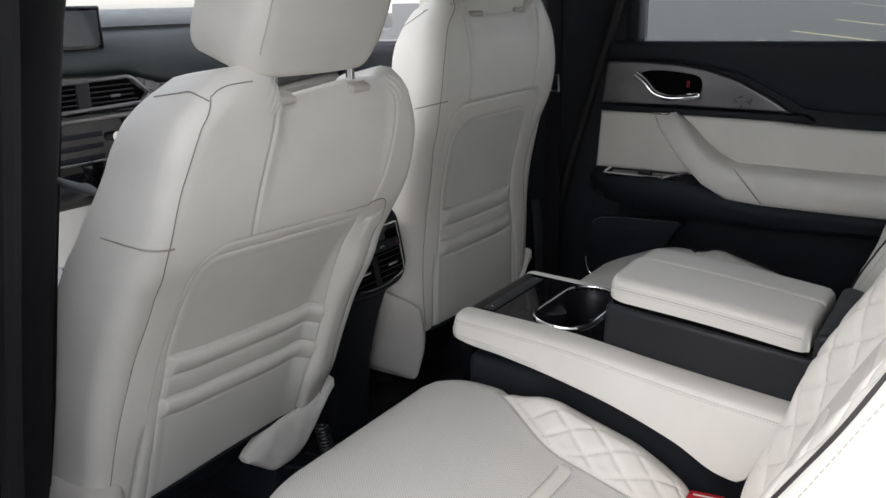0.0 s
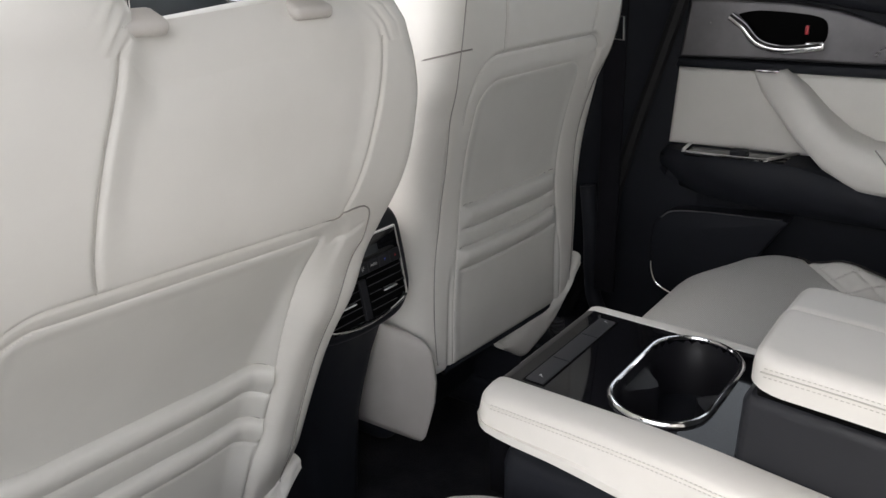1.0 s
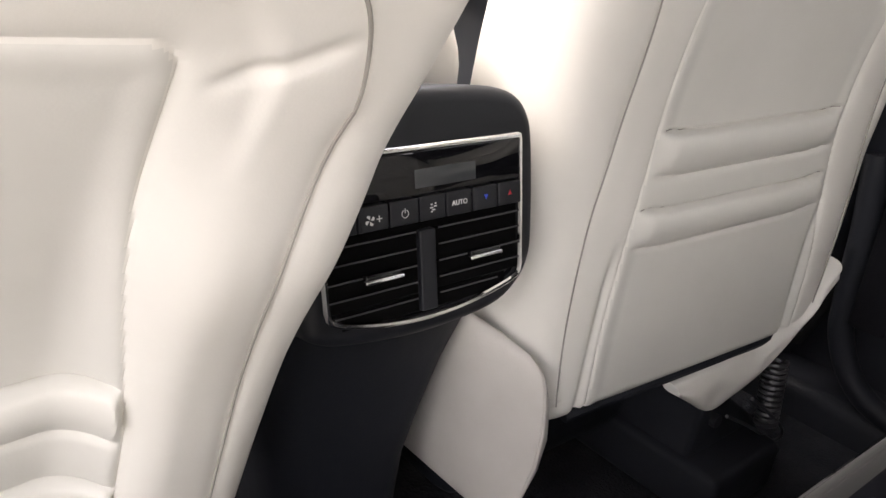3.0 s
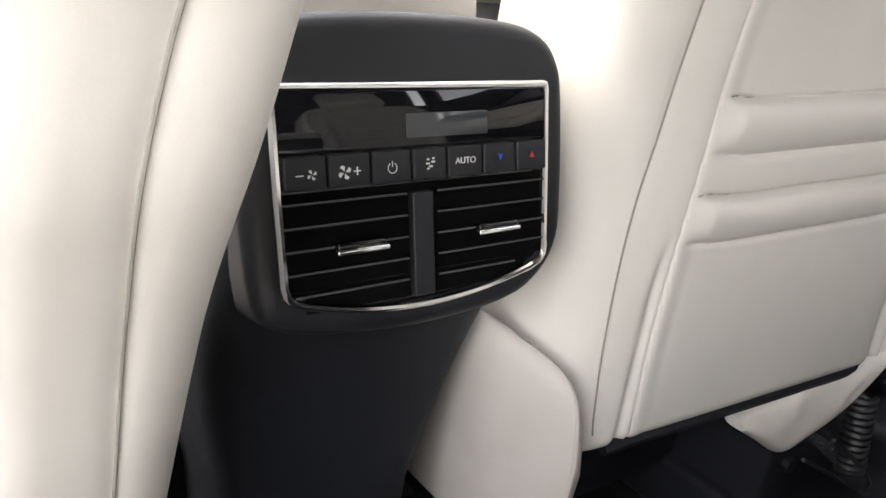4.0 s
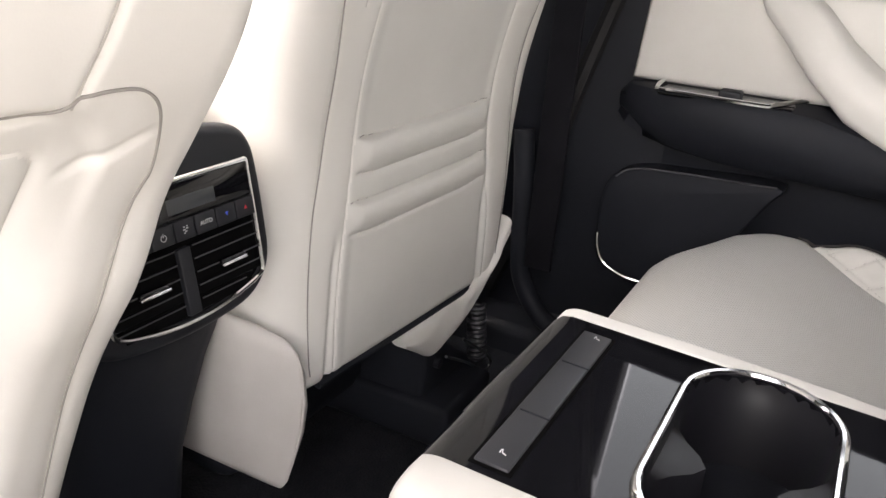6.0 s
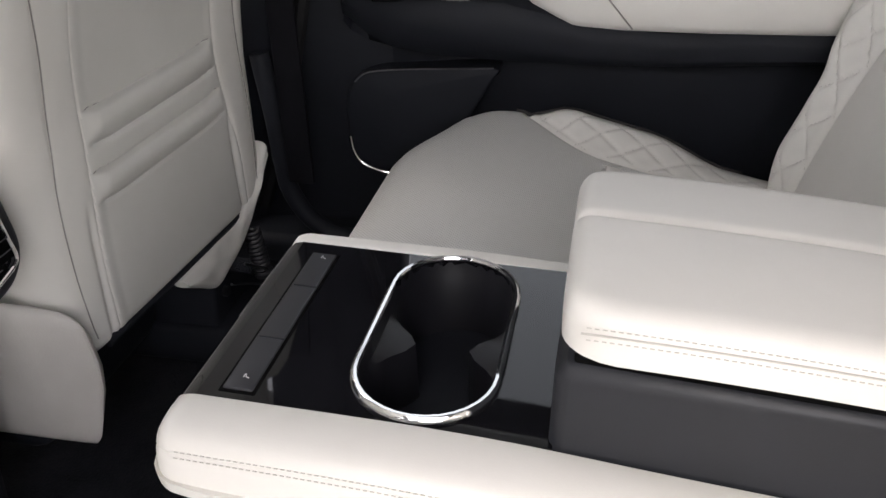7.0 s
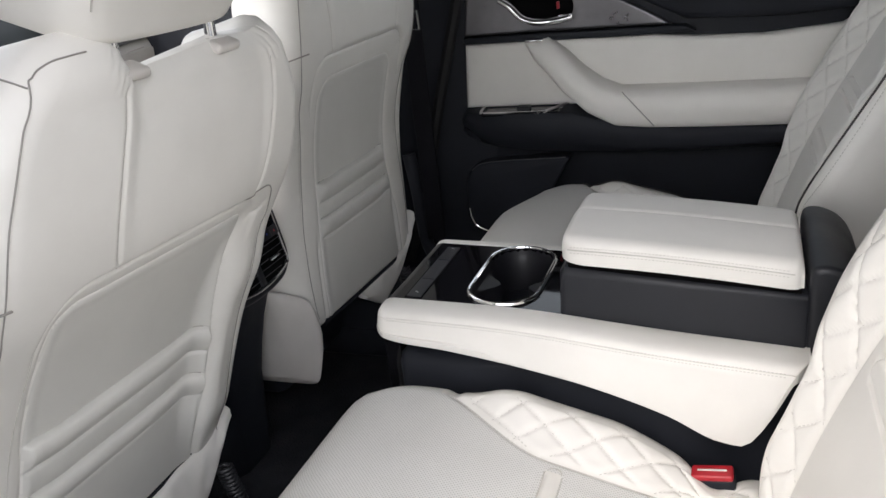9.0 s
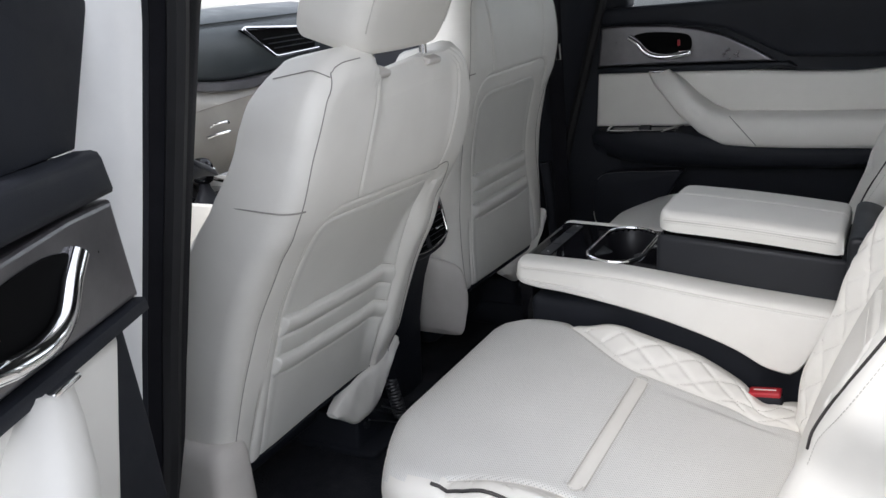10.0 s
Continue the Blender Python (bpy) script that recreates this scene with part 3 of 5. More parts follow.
passenger = front_seat(0.374, 0.014, 0.322, 4.6, -5.0, -0.031, dict(
    rs=0.05, mid=-0.007, drift=0.0, half=0.135, spread=(0.012, 0.036), spread_from=0.25, taper=0.022, valley=0.0035, top=0.451, corners=(0.04, 0.04), band_mid=0.0, band_half=0.168, band_top=0.491, wide=0.93, sweep=False, droop=0.017, cant=0.0, bolster=0.0, tip=0.0, lift=0.605, head=0.0, post_mid=0.0, post=0.078,
    seam_mid=0.0, seams=(hermite((0.49, 0.7), (-0.12, -0.135)), hermite((0.49, 0.7), (0.12, 0.135))),
    edges=2 * (hermite((0.02, 0.08, 0.164, 0.245, 0.33, 0.40, 0.46, 0.50, 0.58, 0.64, 0.68), (0.195, 0.2003, 0.1985, 0.189, 0.186, 0.197, 0.209, 0.2125, 0.206, 0.188, 0.161)),),
    crease=(0.2515, 0.2115, 0.181, 0.1445)), "pale ivory leather passenger seat, set upright")


def hinge_cover(seat, shift, mirror, label):
    """The bulged ivory cover at a seat's hinge: a rounded shield with a ridge, higher at its inner edge."""
    plan = spline([(0.092, 0.20, 0), (0.088, 0.13, 0), (0.089, 0.092, 0), (0.095, 0.074, 0)], 4)[:-1] + spline([(0.095, 0.074, 0), (0.111, 0.050, 0), (0.1255, 0.0285, 0), (0.1285, 0.0255, 0), (0.1325, 0.0245, 0), (0.146, 0.0315, 0), (0.156, 0.046, 0)], 4)[:-1] + spline([(0.156, 0.046, 0), (0.160, 0.09, 0), (0.16, 0.20, 0)], 3)
    top = hermite((0.08, 0.10, 0.13, 0.152, 0.18), (0.418, 0.408, 0.384, 0.354, 0.34))
    low = hermite((0.08, 0.13, 0.18), (0.228, 0.216, 0.20))
    rings = []
    for f in (0.0, 0.02, 0.06, 0.2, 0.4, 0.6, 0.75, 0.85, 0.92, 0.965, 0.99, 1.0):
        inset = 0.016 * (1 - math.sqrt(max(0.0, 1 - (max(f - 0.85, 0) / 0.15) ** 2))) + 0.004 * max(0, 0.04 - f) / 0.04
        ring = []
        for p in plan:
            taper = 0.44 + 0.56 * smooth01((f + 0.1) / 0.7) - 0.2 * (1 - f)
            x, y = 0.085 + 0.016 * (1 - f) + (p[0] - 0.083) * taper + (0.115 - p[0]) * inset * 10, p[1] + inset * 1.1
            y -= 0.010 * math.sin(math.pi * f) ** 0.8
            ring.append(Vector((shift[0] + mirror * (x + 0.009), shift[1] + y, shift[2] + low(p[0]) + f * (top(p[0]) - low(p[0])))))
        rings.append(ring)
    return part("hinge_cover", loft(rings), IVORY, seat, label)


hinge_cover(passenger, (0.0, 0.0, 0.0), 1, "rounded ivory plastic hinge cover")
part("side_valance", rbox((-0.668, 0.035, 0.16), (-0.585, 0.6, 0.348), 0.03, 4), IVORY, driver, "ivory plastic side valance")


def lower_flap(seat, dx, dy, dz, wide=1.0, tall=1.0, belly=0.0):
    """The leather sling that hangs askew under a backrest, with the rail's black housing below it."""
    lower = hermite((0.335, 0.37, 0.405, 0.44, 0.508, 0.562, 0.592), (0.296, 0.274, 0.2535, 0.262, 0.297, 0.349, 0.376))
    upper = hermite((0.335, 0.42, 0.5, 0.55, 0.592), (0.306, 0.314, 0.322, 0.352, 0.402))
    rings = []
    for k in range(33):
        t = k / 32
        x = 0.335 + 0.257 * t
        lo, hi = (z if z < 0.3 else 0.3 + (z - 0.3) * tall for z in (lower(x), upper(x)))
        lo -= 0.8 * belly * math.sin(math.pi * smooth01((t - 0.22) / 0.78)) ** 0.8
        hi += 1.1 * belly * math.sin(math.pi * t) ** 0.7
        fold = 0.002 * math.sin(17 * t) + 0.001 * math.sin(37 * t + 1)
        thick = 0.004 + 0.011 * math.sin(math.pi * min(1, t * 1.3 + 0.05)) ** 0.5 if t < 0.73 else 0.012
        y = 0.022 - 0.02 * t
        rings.append(spline([Vector((0.335 + (x - 0.335) * wide + dx, y + dy + oy, dz + lo + (hi - lo) * f)) for f, oy in ((1.0, 0.0), (0.75, -0.006 + fold), (0.4, -0.009 - fold), (0.12, -0.008), (0.0, 0.0), (0.1, thick), (0.5, thick + 0.004), (1.0, thick + 0.004))], 3, True))
    part("lower_flap", loft(rings), LEATHER, seat, "creased leather lower flap")
    part("rail_housing", moved(prism([(0.39, 0.19), (0.40, 0.26), (0.46, 0.25), (0.53, 0.20), (0.56, 0.165), (0.54, 0.15), (0.42, 0.15)], "y", 0.0, 0.16, 0.008, 3), Matrix.Translation((dx, dy + 0.015, dz))), BLACK, seat, "black rail housing")
    part("housing_bolt", moved(tube([Vector((0.425, 0.008, 0.235)), Vector((0.425, 0.02, 0.235))], 0.008, 12), Matrix.Translation((dx, dy, dz))), GREYBLACK, seat, "round bolt head")
    part("seat_rail", rbox((0.38 + dx, -0.03 + dy, FLOOR), (0.52 + dx, 0.5 + dy, 0.195 + dz), 0.01), BLACK, seat, "black seat rail")
    part("wire_loop", tube(spline([Vector((dx + x, dy - 0.006, dz + z)) for x, z in ((0.412, 0.256), (0.47, 0.222), (0.524, 0.186), (0.550, 0.170), (0.566, 0.169), (0.566, 0.181), (0.53, 0.212), (0.46, 0.262))], 4), 0.0022, 6), STRIP_GREY, seat, "dark bent wire loop")
    part("spring", tube([Vector((dx + 0.540 + 0.012 * math.cos(a) - 0.0003 * a, dy + 0.005 + 0.012 * math.sin(a), dz + 0.192 + 0.0013 * a)) for a in np.arange(0, 75, 0.5)], 0.0032, 6), STRIP_GREY, seat, "black coiled spring")


lower_flap(passenger, 0.012, 0.0, -0.010)
lower_flap(driver, -0.675, 0.048, -0.063, 0.84, 0.8, 0.026)


# ---- centre console between the front seats, with the rear climate panel ----
centre = thing("front_console", (0.0, 0.3, FLOOR), "black front centre console with rear climate panel and ivory armrest", "console")
vm = Matrix.Translation((0.003, 0.016, 0.474)) @ Matrix.Rotation(radians(-12), 4, "X") @ Matrix.Translation((0, 0.0115, 0))


def tower():
    """The console's rear stem: as wide as the panel housing above, drawn in towards the floor."""
    rings = []
    for z, half, y in ((FLOOR, 0.062, 0.10), (0.28, 0.070, 0.092), (0.33, 0.080, 0.086), (0.38, 0.091, 0.078), (0.42, 0.098, 0.066), (0.45, 0.100, 0.052), (0.475, 0.0995, 0.040), (0.50, 0.099, 0.036), (0.56, 0.098, 0.05)):
        r = 0.032
        ring = [Vector((s * (half - r) + s * r * math.sin(a), y + r - r * math.cos(a), z)) for s, angles in ((-1, np.linspace(math.pi / 2, 0, 6)), (1, np.linspace(0, math.pi / 2, 6))) for a in angles]
        rings.append(ring + [Vector((half, 0.3, z)), Vector((-half, 0.3, z))])
    return loft(rings)


part("tower", tower(), BLACK, centre, "black plastic tower")


def vent_shape(grow=0.0):
    """Outline of the climate panel: square shoulders, a foot that bows down between two soft corners."""
    w, top = 0.0845 + grow, 0.1105 + grow
    right = [(w - 0.003, top, 0), (w - 0.0008, top - 0.0008, 0), (w, top - 0.003, 0), (w - 0.0006, 0.06, 0), (w - 0.0018, 0.0165 - grow, 0), (w - 0.0028, 0.0118 - grow, 0), (w - 0.0055, 0.0085 - grow, 0)]
    foot = [(x, 0.0075 - 0.0115 * (1 - (x / 0.079) ** 2) - grow, 0) for x in np.linspace(0.071, -0.071, 15)]
    return right + foot + [(-x, z, 0) for x, z, _ in right[::-1]]


def vplace(x, z, out=0.0):
    return vm @ Vector((x, -out, z))


house = spline([(0.103, 0.018, 0), (0.1065, 0.05, 0), (0.107, 0.10, 0), (0.1035, 0.122, 0), (0.090, 0.138, 0), (0.06, 0.1455, 0), (0.0, 0.148, 0), (-0.06, 0.1455, 0), (-0.084, 0.138, 0), (-0.096, 0.122, 0), (-0.099, 0.10, 0), (-0.0985, 0.05, 0), (-0.096, 0.012, 0),
                (-0.088, -0.005, 0), (-0.06, -0.014, 0), (0.0, -0.0195, 0), (0.06, -0.0155, 0), (0.088, -0.003, 0)], 4, True)
part("vent_housing", moved(prism([(p[0], p[1]) for p in house], "y", -0.0062, 0.16, 0.011, 5), vm), GREYBLACK, centre, "charcoal climate panel housing")
face = part("climate_panel", moved(prism([(p[0], p[1]) for p in vent_shape(-0.002)], "y", -0.0075, 0.02), vm), GLOSS, centre, "black rear climate panel")
part("chrome_frame", tube([vplace(p[0], p[1], 0.011) for p in vent_shape()], 0.0026, 8, True, 0.8), CHROME, face, "polished chrome frame")
part("display_lens", moved(rbox((-0.0835, -0.0125, 0.0795), (0.0835, -0.004, 0.1085), 0.001), vm), GLOSS, face, "glossy black display lens")
part("display_window", moved(rbox((-0.012, -0.0129, 0.084), (0.0405, -0.0123, 0.0965), 0.0004), vm), DISPLAY, face, "grey display window")
cuts = [-0.082, -0.0585, -0.0342, -0.0101, 0.0122, 0.0359, 0.0594, 0.0826]
for i, (a, b) in enumerate(zip(cuts, cuts[1:])):
    part("button", moved(rbox((a + 0.0007, -0.0145, 0.0622), (b - 0.0007, -0.006, 0.0785), 0.0012), vm), GREYBLACK, face)


def text_part(word, size, place, material, parent, name="label_text"):
    c = bpy.data.curves.new("tmp_text", "FONT")
    c.body, c.size, c.extrude, c.align_x, c.align_y = word, size, 0.0002, "CENTER", "CENTER"
    o = new("tmp_text", c)
    me = o.to_mesh()
    bm = bmesh.new()
    bm.from_mesh(me)
    o.to_mesh_clear()
    bpy.data.objects.remove(o)
    bpy.data.curves.remove(c)
    return part(name, moved(bm, place), material, parent, smooth=False)


def on_panel(x, z, out):
    return vm @ Matrix.Translation((x, -out, z)) @ Matrix.Rotation(radians(90), 4, "X")


def fan_icon(x, z, r, parent):
    blades = []
    for k in range(4):
        a0 = math.pi / 2 * k + 0.3
        blades.append(prism([(x + r * q * math.cos(a0 + d), z + r * q * math.sin(a0 + d)) for q, d in ((0.15, 0), (0.75, -0.35), (1.0, 0.1), (0.9, 0.5), (0.5, 0.35))], "y", -0.0149, -0.0143))
    part("icon", moved(merged(*blades), vm), ICON, parent)


text_part("AUTO", 0.0049, on_panel(0.0239, 0.0705, 0.0146), ICON, face, "lettering")
fan_icon(-0.067, 0.0695, 0.0027, face)
fan_icon(-0.0495, 0.0695, 0.0038, face)
part("icon", moved(rbox((-0.0755, -0.0149, 0.0692), (-0.0715, -0.0143, 0.0698), 0), vm), ICON, face)
part("icon", moved(merged(rbox((-0.0445, -0.0149, 0.0695), (-0.0405, -0.0143, 0.0701), 0), rbox((-0.0428, -0.01495, 0.0678), (-0.0422, -0.01432, 0.0718), 0)), vm), ICON, face)
part("icon", merged(tube([vplace(-0.0222 + 0.0026 * math.sin(a), 0.0697 + 0.0026 * math.cos(a), 0.0146) for a in np.linspace(0.5, 2 * math.pi - 0.5, 20)], 0.00026, 5), tube([vplace(-0.0222, 0.0702, 0.0146), vplace(-0.0222, 0.0732, 0.0146)], 0.00026, 5)), ICON, face)
part("icon", moved(merged(*[rbox((0.001 + dx, -0.0149, 0.07 + dz), (0.001 + dx + w, -0.0143, 0.07 + dz + 0.0009), 0) for dx, dz, w in ((-0.0022, 0.0022, 0.0014), (0.0012, 0.0026, 0.0012), (-0.0028, 0, 0.0024), (0.0005, 0.0008, 0.0022), (-0.001, -0.0015, 0.0022), (-0.0022, -0.0026, 0.0014))]), vm), ICON, face)
part("icon", moved(prism([(0.046, 0.0725), (0.0495, 0.0725), (0.04775, 0.0692)], "y", -0.0149, -0.0143), vm), ICON_BLUE, face, "blue arrow icon")
part("icon", moved(prism([(0.069, 0.0692), (0.0725, 0.0692), (0.07075, 0.0725)], "y", -0.0149, -0.0143), vm), ICON_RED, face, "red arrow icon")
# no real opening: flat near-black plates carry the duct's shade as colour
part("vent_shade_plate", moved(merged(rbox((-0.0828, -0.0082, 0.013), (0.0828, -0.007, 0.0605), 0.0004), rbox((-0.07, -0.0082, 0.0005), (0.07, -0.007, 0.0125), 0.0003)), vm), PIT, face, "near-black plate standing for the vent's shaded depth")
part("vent_divider", moved(rbox((-0.0093, -0.0128, 0.0005), (0.0038, -0.004, 0.0562), 0.0012), vm), GREYBLACK, face, "charcoal vent divider")
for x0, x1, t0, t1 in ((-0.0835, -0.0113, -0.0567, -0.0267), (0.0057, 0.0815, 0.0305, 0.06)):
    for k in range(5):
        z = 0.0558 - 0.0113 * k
        # slat bodies share the near-black, so their shade is painted too
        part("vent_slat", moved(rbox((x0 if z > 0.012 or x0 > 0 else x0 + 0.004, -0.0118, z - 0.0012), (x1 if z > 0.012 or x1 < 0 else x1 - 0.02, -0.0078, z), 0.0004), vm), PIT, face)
        # pale strip along each slat: its edge highlight as colour
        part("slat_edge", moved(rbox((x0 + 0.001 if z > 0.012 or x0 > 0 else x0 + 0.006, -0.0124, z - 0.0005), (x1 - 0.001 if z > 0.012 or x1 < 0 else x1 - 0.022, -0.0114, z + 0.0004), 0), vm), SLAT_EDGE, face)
    part("vent_tab", moved(rbox((t0 + 0.001, -0.0165, 0.031), (t1 - 0.001, -0.009, 0.0352), 0.0015), vm), GLOSS, face)
    part("vent_tab_trim", moved(rbox((t0, -0.018, 0.0293), (t1, -0.0135, 0.0322), 0.0011), vm), CHROME, face, "chrome tab trim")


def pad_at(u, v, h):
    return Vector((u, 0.12 + v, 0.665 + h))


part("armrest", pillow(lambda v: 0.115 - 0.02 * smooth01((0.04 - v) / 0.04), 0.36, 14, 18, 0.07, 0.03, 0.03, 0.03, lambda u, v: -1.2 * u * u, pad_at), LEATHER, centre, "ivory leather front armrest")
part("console_body", rbox((-0.12, 0.2, FLOOR), (0.12, 0.95, 0.56), 0.03, 4), BLACK, centre)
part("gear_plate", rbox((-0.09, 0.47, 0.55), (0.09, 0.80, 0.568), 0.006), GLOSS, centre, "piano black gear plate")
for s in (-1, 1):
    part("console_trim", tube(spline([(s * 0.096, 0.46, 0.567), (s * 0.1, 0.60, 0.57), (s * 0.1, 0.72, 0.585), (s * 0.09, 0.80, 0.62)], 6), 0.005, 8), CHROME, centre, "chrome console rail")
    part("knee_pad", rbox((s * 0.128 - 0.008, 0.50, 0.40), (s * 0.128 + 0.008, 0.98, 0.585), 0.007), LEATHER, centre, "ivory leather knee pad")
part("gear_boot", loft([[Vector((-0.045 + r * math.cos(a), 0.60 + r * math.sin(a), z)) for a in np.linspace(0, 2 * math.pi, 14, endpoint=False)] for z, r in ((0.565, 0.035), (0.575, 0.026), (0.60, 0.014), (0.615, 0.012))]), BLACK, centre, "black gear lever boot")
part("gear_knob", loft([[Vector((-0.045 + r * math.cos(a), 0.60 + 1.25 * r * math.sin(a), z)) for a in np.linspace(0, 2 * math.pi, 18, endpoint=False)] for z, r in ((0.61, 0.012), (0.616, 0.02), (0.635, 0.025), (0.655, 0.024), (0.668, 0.017), (0.672, 0.006))]), GLOSS, centre, "glossy black gear knob")
part("knob_ring", tube([Vector((-0.045 + 0.0255 * math.cos(a), 0.60 + 0.032 * math.sin(a), 0.645)) for a in np.linspace(0, 2 * math.pi, 20, endpoint=False)], 0.003, 6, True), CHROME, centre, "chrome knob ring")


# ---- rear seats ----
CUSHION_TOP = hermite((0, 0.06, 0.15, 0.3, 0.45, 0.56), (0.395, 0.41, 0.412, 0.375, 0.335, 0.31))


def seam_u(v):
    """How far from the middle the perforated cushion reaches."""
    return 0.268 - 0.087 * smooth01((v - 0.095) / 0.205)


def cushion_height(u, v):
    h = CUSHION_TOP(v)
    e = abs(u) - seam_u(v)
    h += 0.030 * smooth01(e / 0.06) * smooth01((v - 0.10) / 0.12) * (1 - 0.8 * smooth01((v - 0.36) / 0.12))
    if v > 0.10:
        h -= 0.005 * bell(e, 0.0045) * smooth01((v - 0.10) / 0.03)
        if e > 0:
            h += (quilt(abs(u) - 0.2, v, 0.04, 0.064, 0.0045) - 0.0025) * smooth01(e / 0.012) * smooth01((0.25 - abs(u)) / 0.012)
    # smooth band across the insert
    if abs(u) < seam_u(v):
        for c in (0.300, 0.321):
            h -= 0.004 * bell(v - c, 0.003) * smooth01((0.16 - abs(u)) / 0.01)
    if v > 0.3:
        h += 0.004 * smooth01((0.155 - abs(u)) / 0.02) * math.sin(math.pi * min(1, (v - 0.326) / 0.25)) if v > 0.326 else 0
    return h


REAR_PROFILE = hermite((0, 0.1, 0.25, 0.45, 0.68), (0.0, 0.012, 0.018, 0.004, -0.02))
REAR_WIDTH = hermite((0, 0.08, 0.16, 0.21, 0.25, 0.29, 0.35, 0.45, 0.6, 0.68), (0.228, 0.228, 0.229, 0.234, 0.252, 0.274, 0.285, 0.28, 0.245, 0.18))


REAR_RIM = hermite((0.17, 0.22, 0.28, 0.35, 0.45, 0.6), (0.209, 0.2225, 0.242, 0.258, 0.262, 0.230))


def rear_back_height(u, v):
    h = REAR_PROFILE(v)
    e = abs(u) - (0.15 + 0.012 * math.sin(v * 5))
    h += 0.034 * smooth01(e / 0.06) * smooth01((v + 0.05) / 0.15)
    h -= 0.006 * bell(e, 0.005)
    for c in (0.270, 0.372):
        # a padded bar with rounded ends
        b = math.hypot(max(abs(u) - 0.116, 0.0), v - c) - 0.0135
        h += 0.003 * smooth01(-b / 0.006) - 0.006 * bell(b, 0.0024)
    if e > 0:
        h += (quilt(abs(u) - 0.02, v, 0.042, 0.068, 0.006) - 0.003) * smooth01(e / 0.012) * smooth01((min(REAR_WIDTH(v) - 0.028, 0.262) - abs(u)) / 0.010)
    return h


def rear_seat(cx, front, rise, label):
    seat = thing("captain_chair", (cx, -0.5, FLOOR), label, "car seat", "rear captain seats")

    def at(u, v, h):
        back_off = 0.06 * smooth01((u * math.copysign(1, cx) - 0.08) / 0.19) * (1 - smooth01((v + 0.02) / 0.3))
        dent = 0.042 * bell(v - 0.49, 0.028) * smooth01((-u * math.copysign(1, cx) - 0.12) / 0.15)
        return Vector((cx + u + math.copysign(dent, cx), front - v - back_off, h + rise))

    def width(v):
        return 0.283 - 0.07 * (1 - math.sqrt(max(0.0, 1 - ((0.10 - min(max(v, 0.0), 0.10)) / 0.10) ** 2)))

    cushion = part("cushion", pillow(width, 0.56, 170, 150, 0.13, 0.035, 0.05, 0.02, cushion_height, at), LEATHER, seat, "quilted and perforated leather cushion")
    cushion.data.materials.append(PERFORATED)
    layer = cushion.data.uv_layers[0].data
    for p in cushion.data.polygons:
        u, v = (sum(layer[i].uv[k] for i in p.loop_indices) / p.loop_total for k in (0, 1))
        if abs(u) < seam_u(v) - 0.002 and not (0.300 < v < 0.321 and abs(u) < 0.16) and v > -0.02:
            p.material_index = 1
    for s in (-1, 1):
        part("cushion_seam", tube([at(s * seam_u(v), v, cushion_height(s * seam_u(v), v) + 0.0005) for v in np.linspace(0.15, 0.53, 44)], 0.001, 5), THREAD, cushion)
    for c in (0.300, 0.321):
        part("cushion_seam", tube([at(u, c, cushion_height(u, c) + 0.0014) for u in np.linspace(-0.155, 0.155, 24)], 0.0008, 5), THREAD, cushion)
    for s in (-1, 1):
        part("cushion_seam", tube([at(s * (0.155 + 0.0105 * math.sin(a)), 0.3105 - 0.0105 * math.cos(a), cushion_height(0.16, 0.3105) + 0.0015) for a in np.linspace(0, math.pi, 9)], 0.0008, 5), THREAD, cushion)
    part("cushion_piping", tube([at(-math.copysign(1, cx) * -1 * (width(v) - 0.018), v, cushion_height(width(v) - 0.035, v) - 0.002) for v in np.linspace(0.13, 0.5, 24)], 0.0024, 6), PIPING, cushion, "dark edge piping")
    for s in (-1, 1):
        runs = quilt_runs(0.2, 0.04, 0.064, 0.12, 0.52, lambda a, v: seam_u(v) + 0.004 < a < 0.247, lambda u, v: at(u, v, cushion_height(u, v) + 0.0007), s)
        tagged(part("quilt_stitching", stitches(runs, 0.0032, 0.0028, 0.0005), THREAD, cushion), kind="stuff")
    part("front_seam", tube([at(u, -0.002, cushion_height(u, 0.05) - 0.055) for u in np.linspace(-0.2, 0.2, 20)], 0.0009, 5), THREAD, cushion)
    part("cushion_base", rbox((cx - 0.24, -0.72, FLOOR), (cx + 0.24, -0.25, 0.30), 0.02), BLACK, seat, "black seat base")

    m = Matrix.Translation((cx, -0.752, 0.31)) @ Matrix.Rotation(radians(23), 4, "X")

    def bat(u, v, h):
        return m @ Vector((u, h, v))

    back = part("backrest", pillow(REAR_WIDTH, 0.68, 160, 170, 0.13, 0.028, 0.02, 0.04, rear_back_height, bat), LEATHER, seat, "quilted leather backrest with two padded bars")
    for s in (-1, 1):
        if s < 0:
            rim = [(REAR_RIM(v), v) for v in np.linspace(0.215, 0.6, 46)]
            part("backrest_piping", tube([bat(s * u, v, rear_back_height(min(u, REAR_WIDTH(v) - 0.028), v) - (0.028 - math.sqrt(0.028**2 - max(u - REAR_WIDTH(v) + 0.028, 0) ** 2)) + 0.0008) for u, v in rim], 0.0017, 8), PIPING, back, "dark contrast piping")
        tagged(part("backrest_stitching", dashes([bat(s * (REAR_WIDTH(v) - 0.008), v, rear_back_height(REAR_WIDTH(v) - 0.028, v) - 0.0075) for v in np.linspace(0.2, 0.6, 40)], r=0.0006), THREAD, back), kind="stuff")
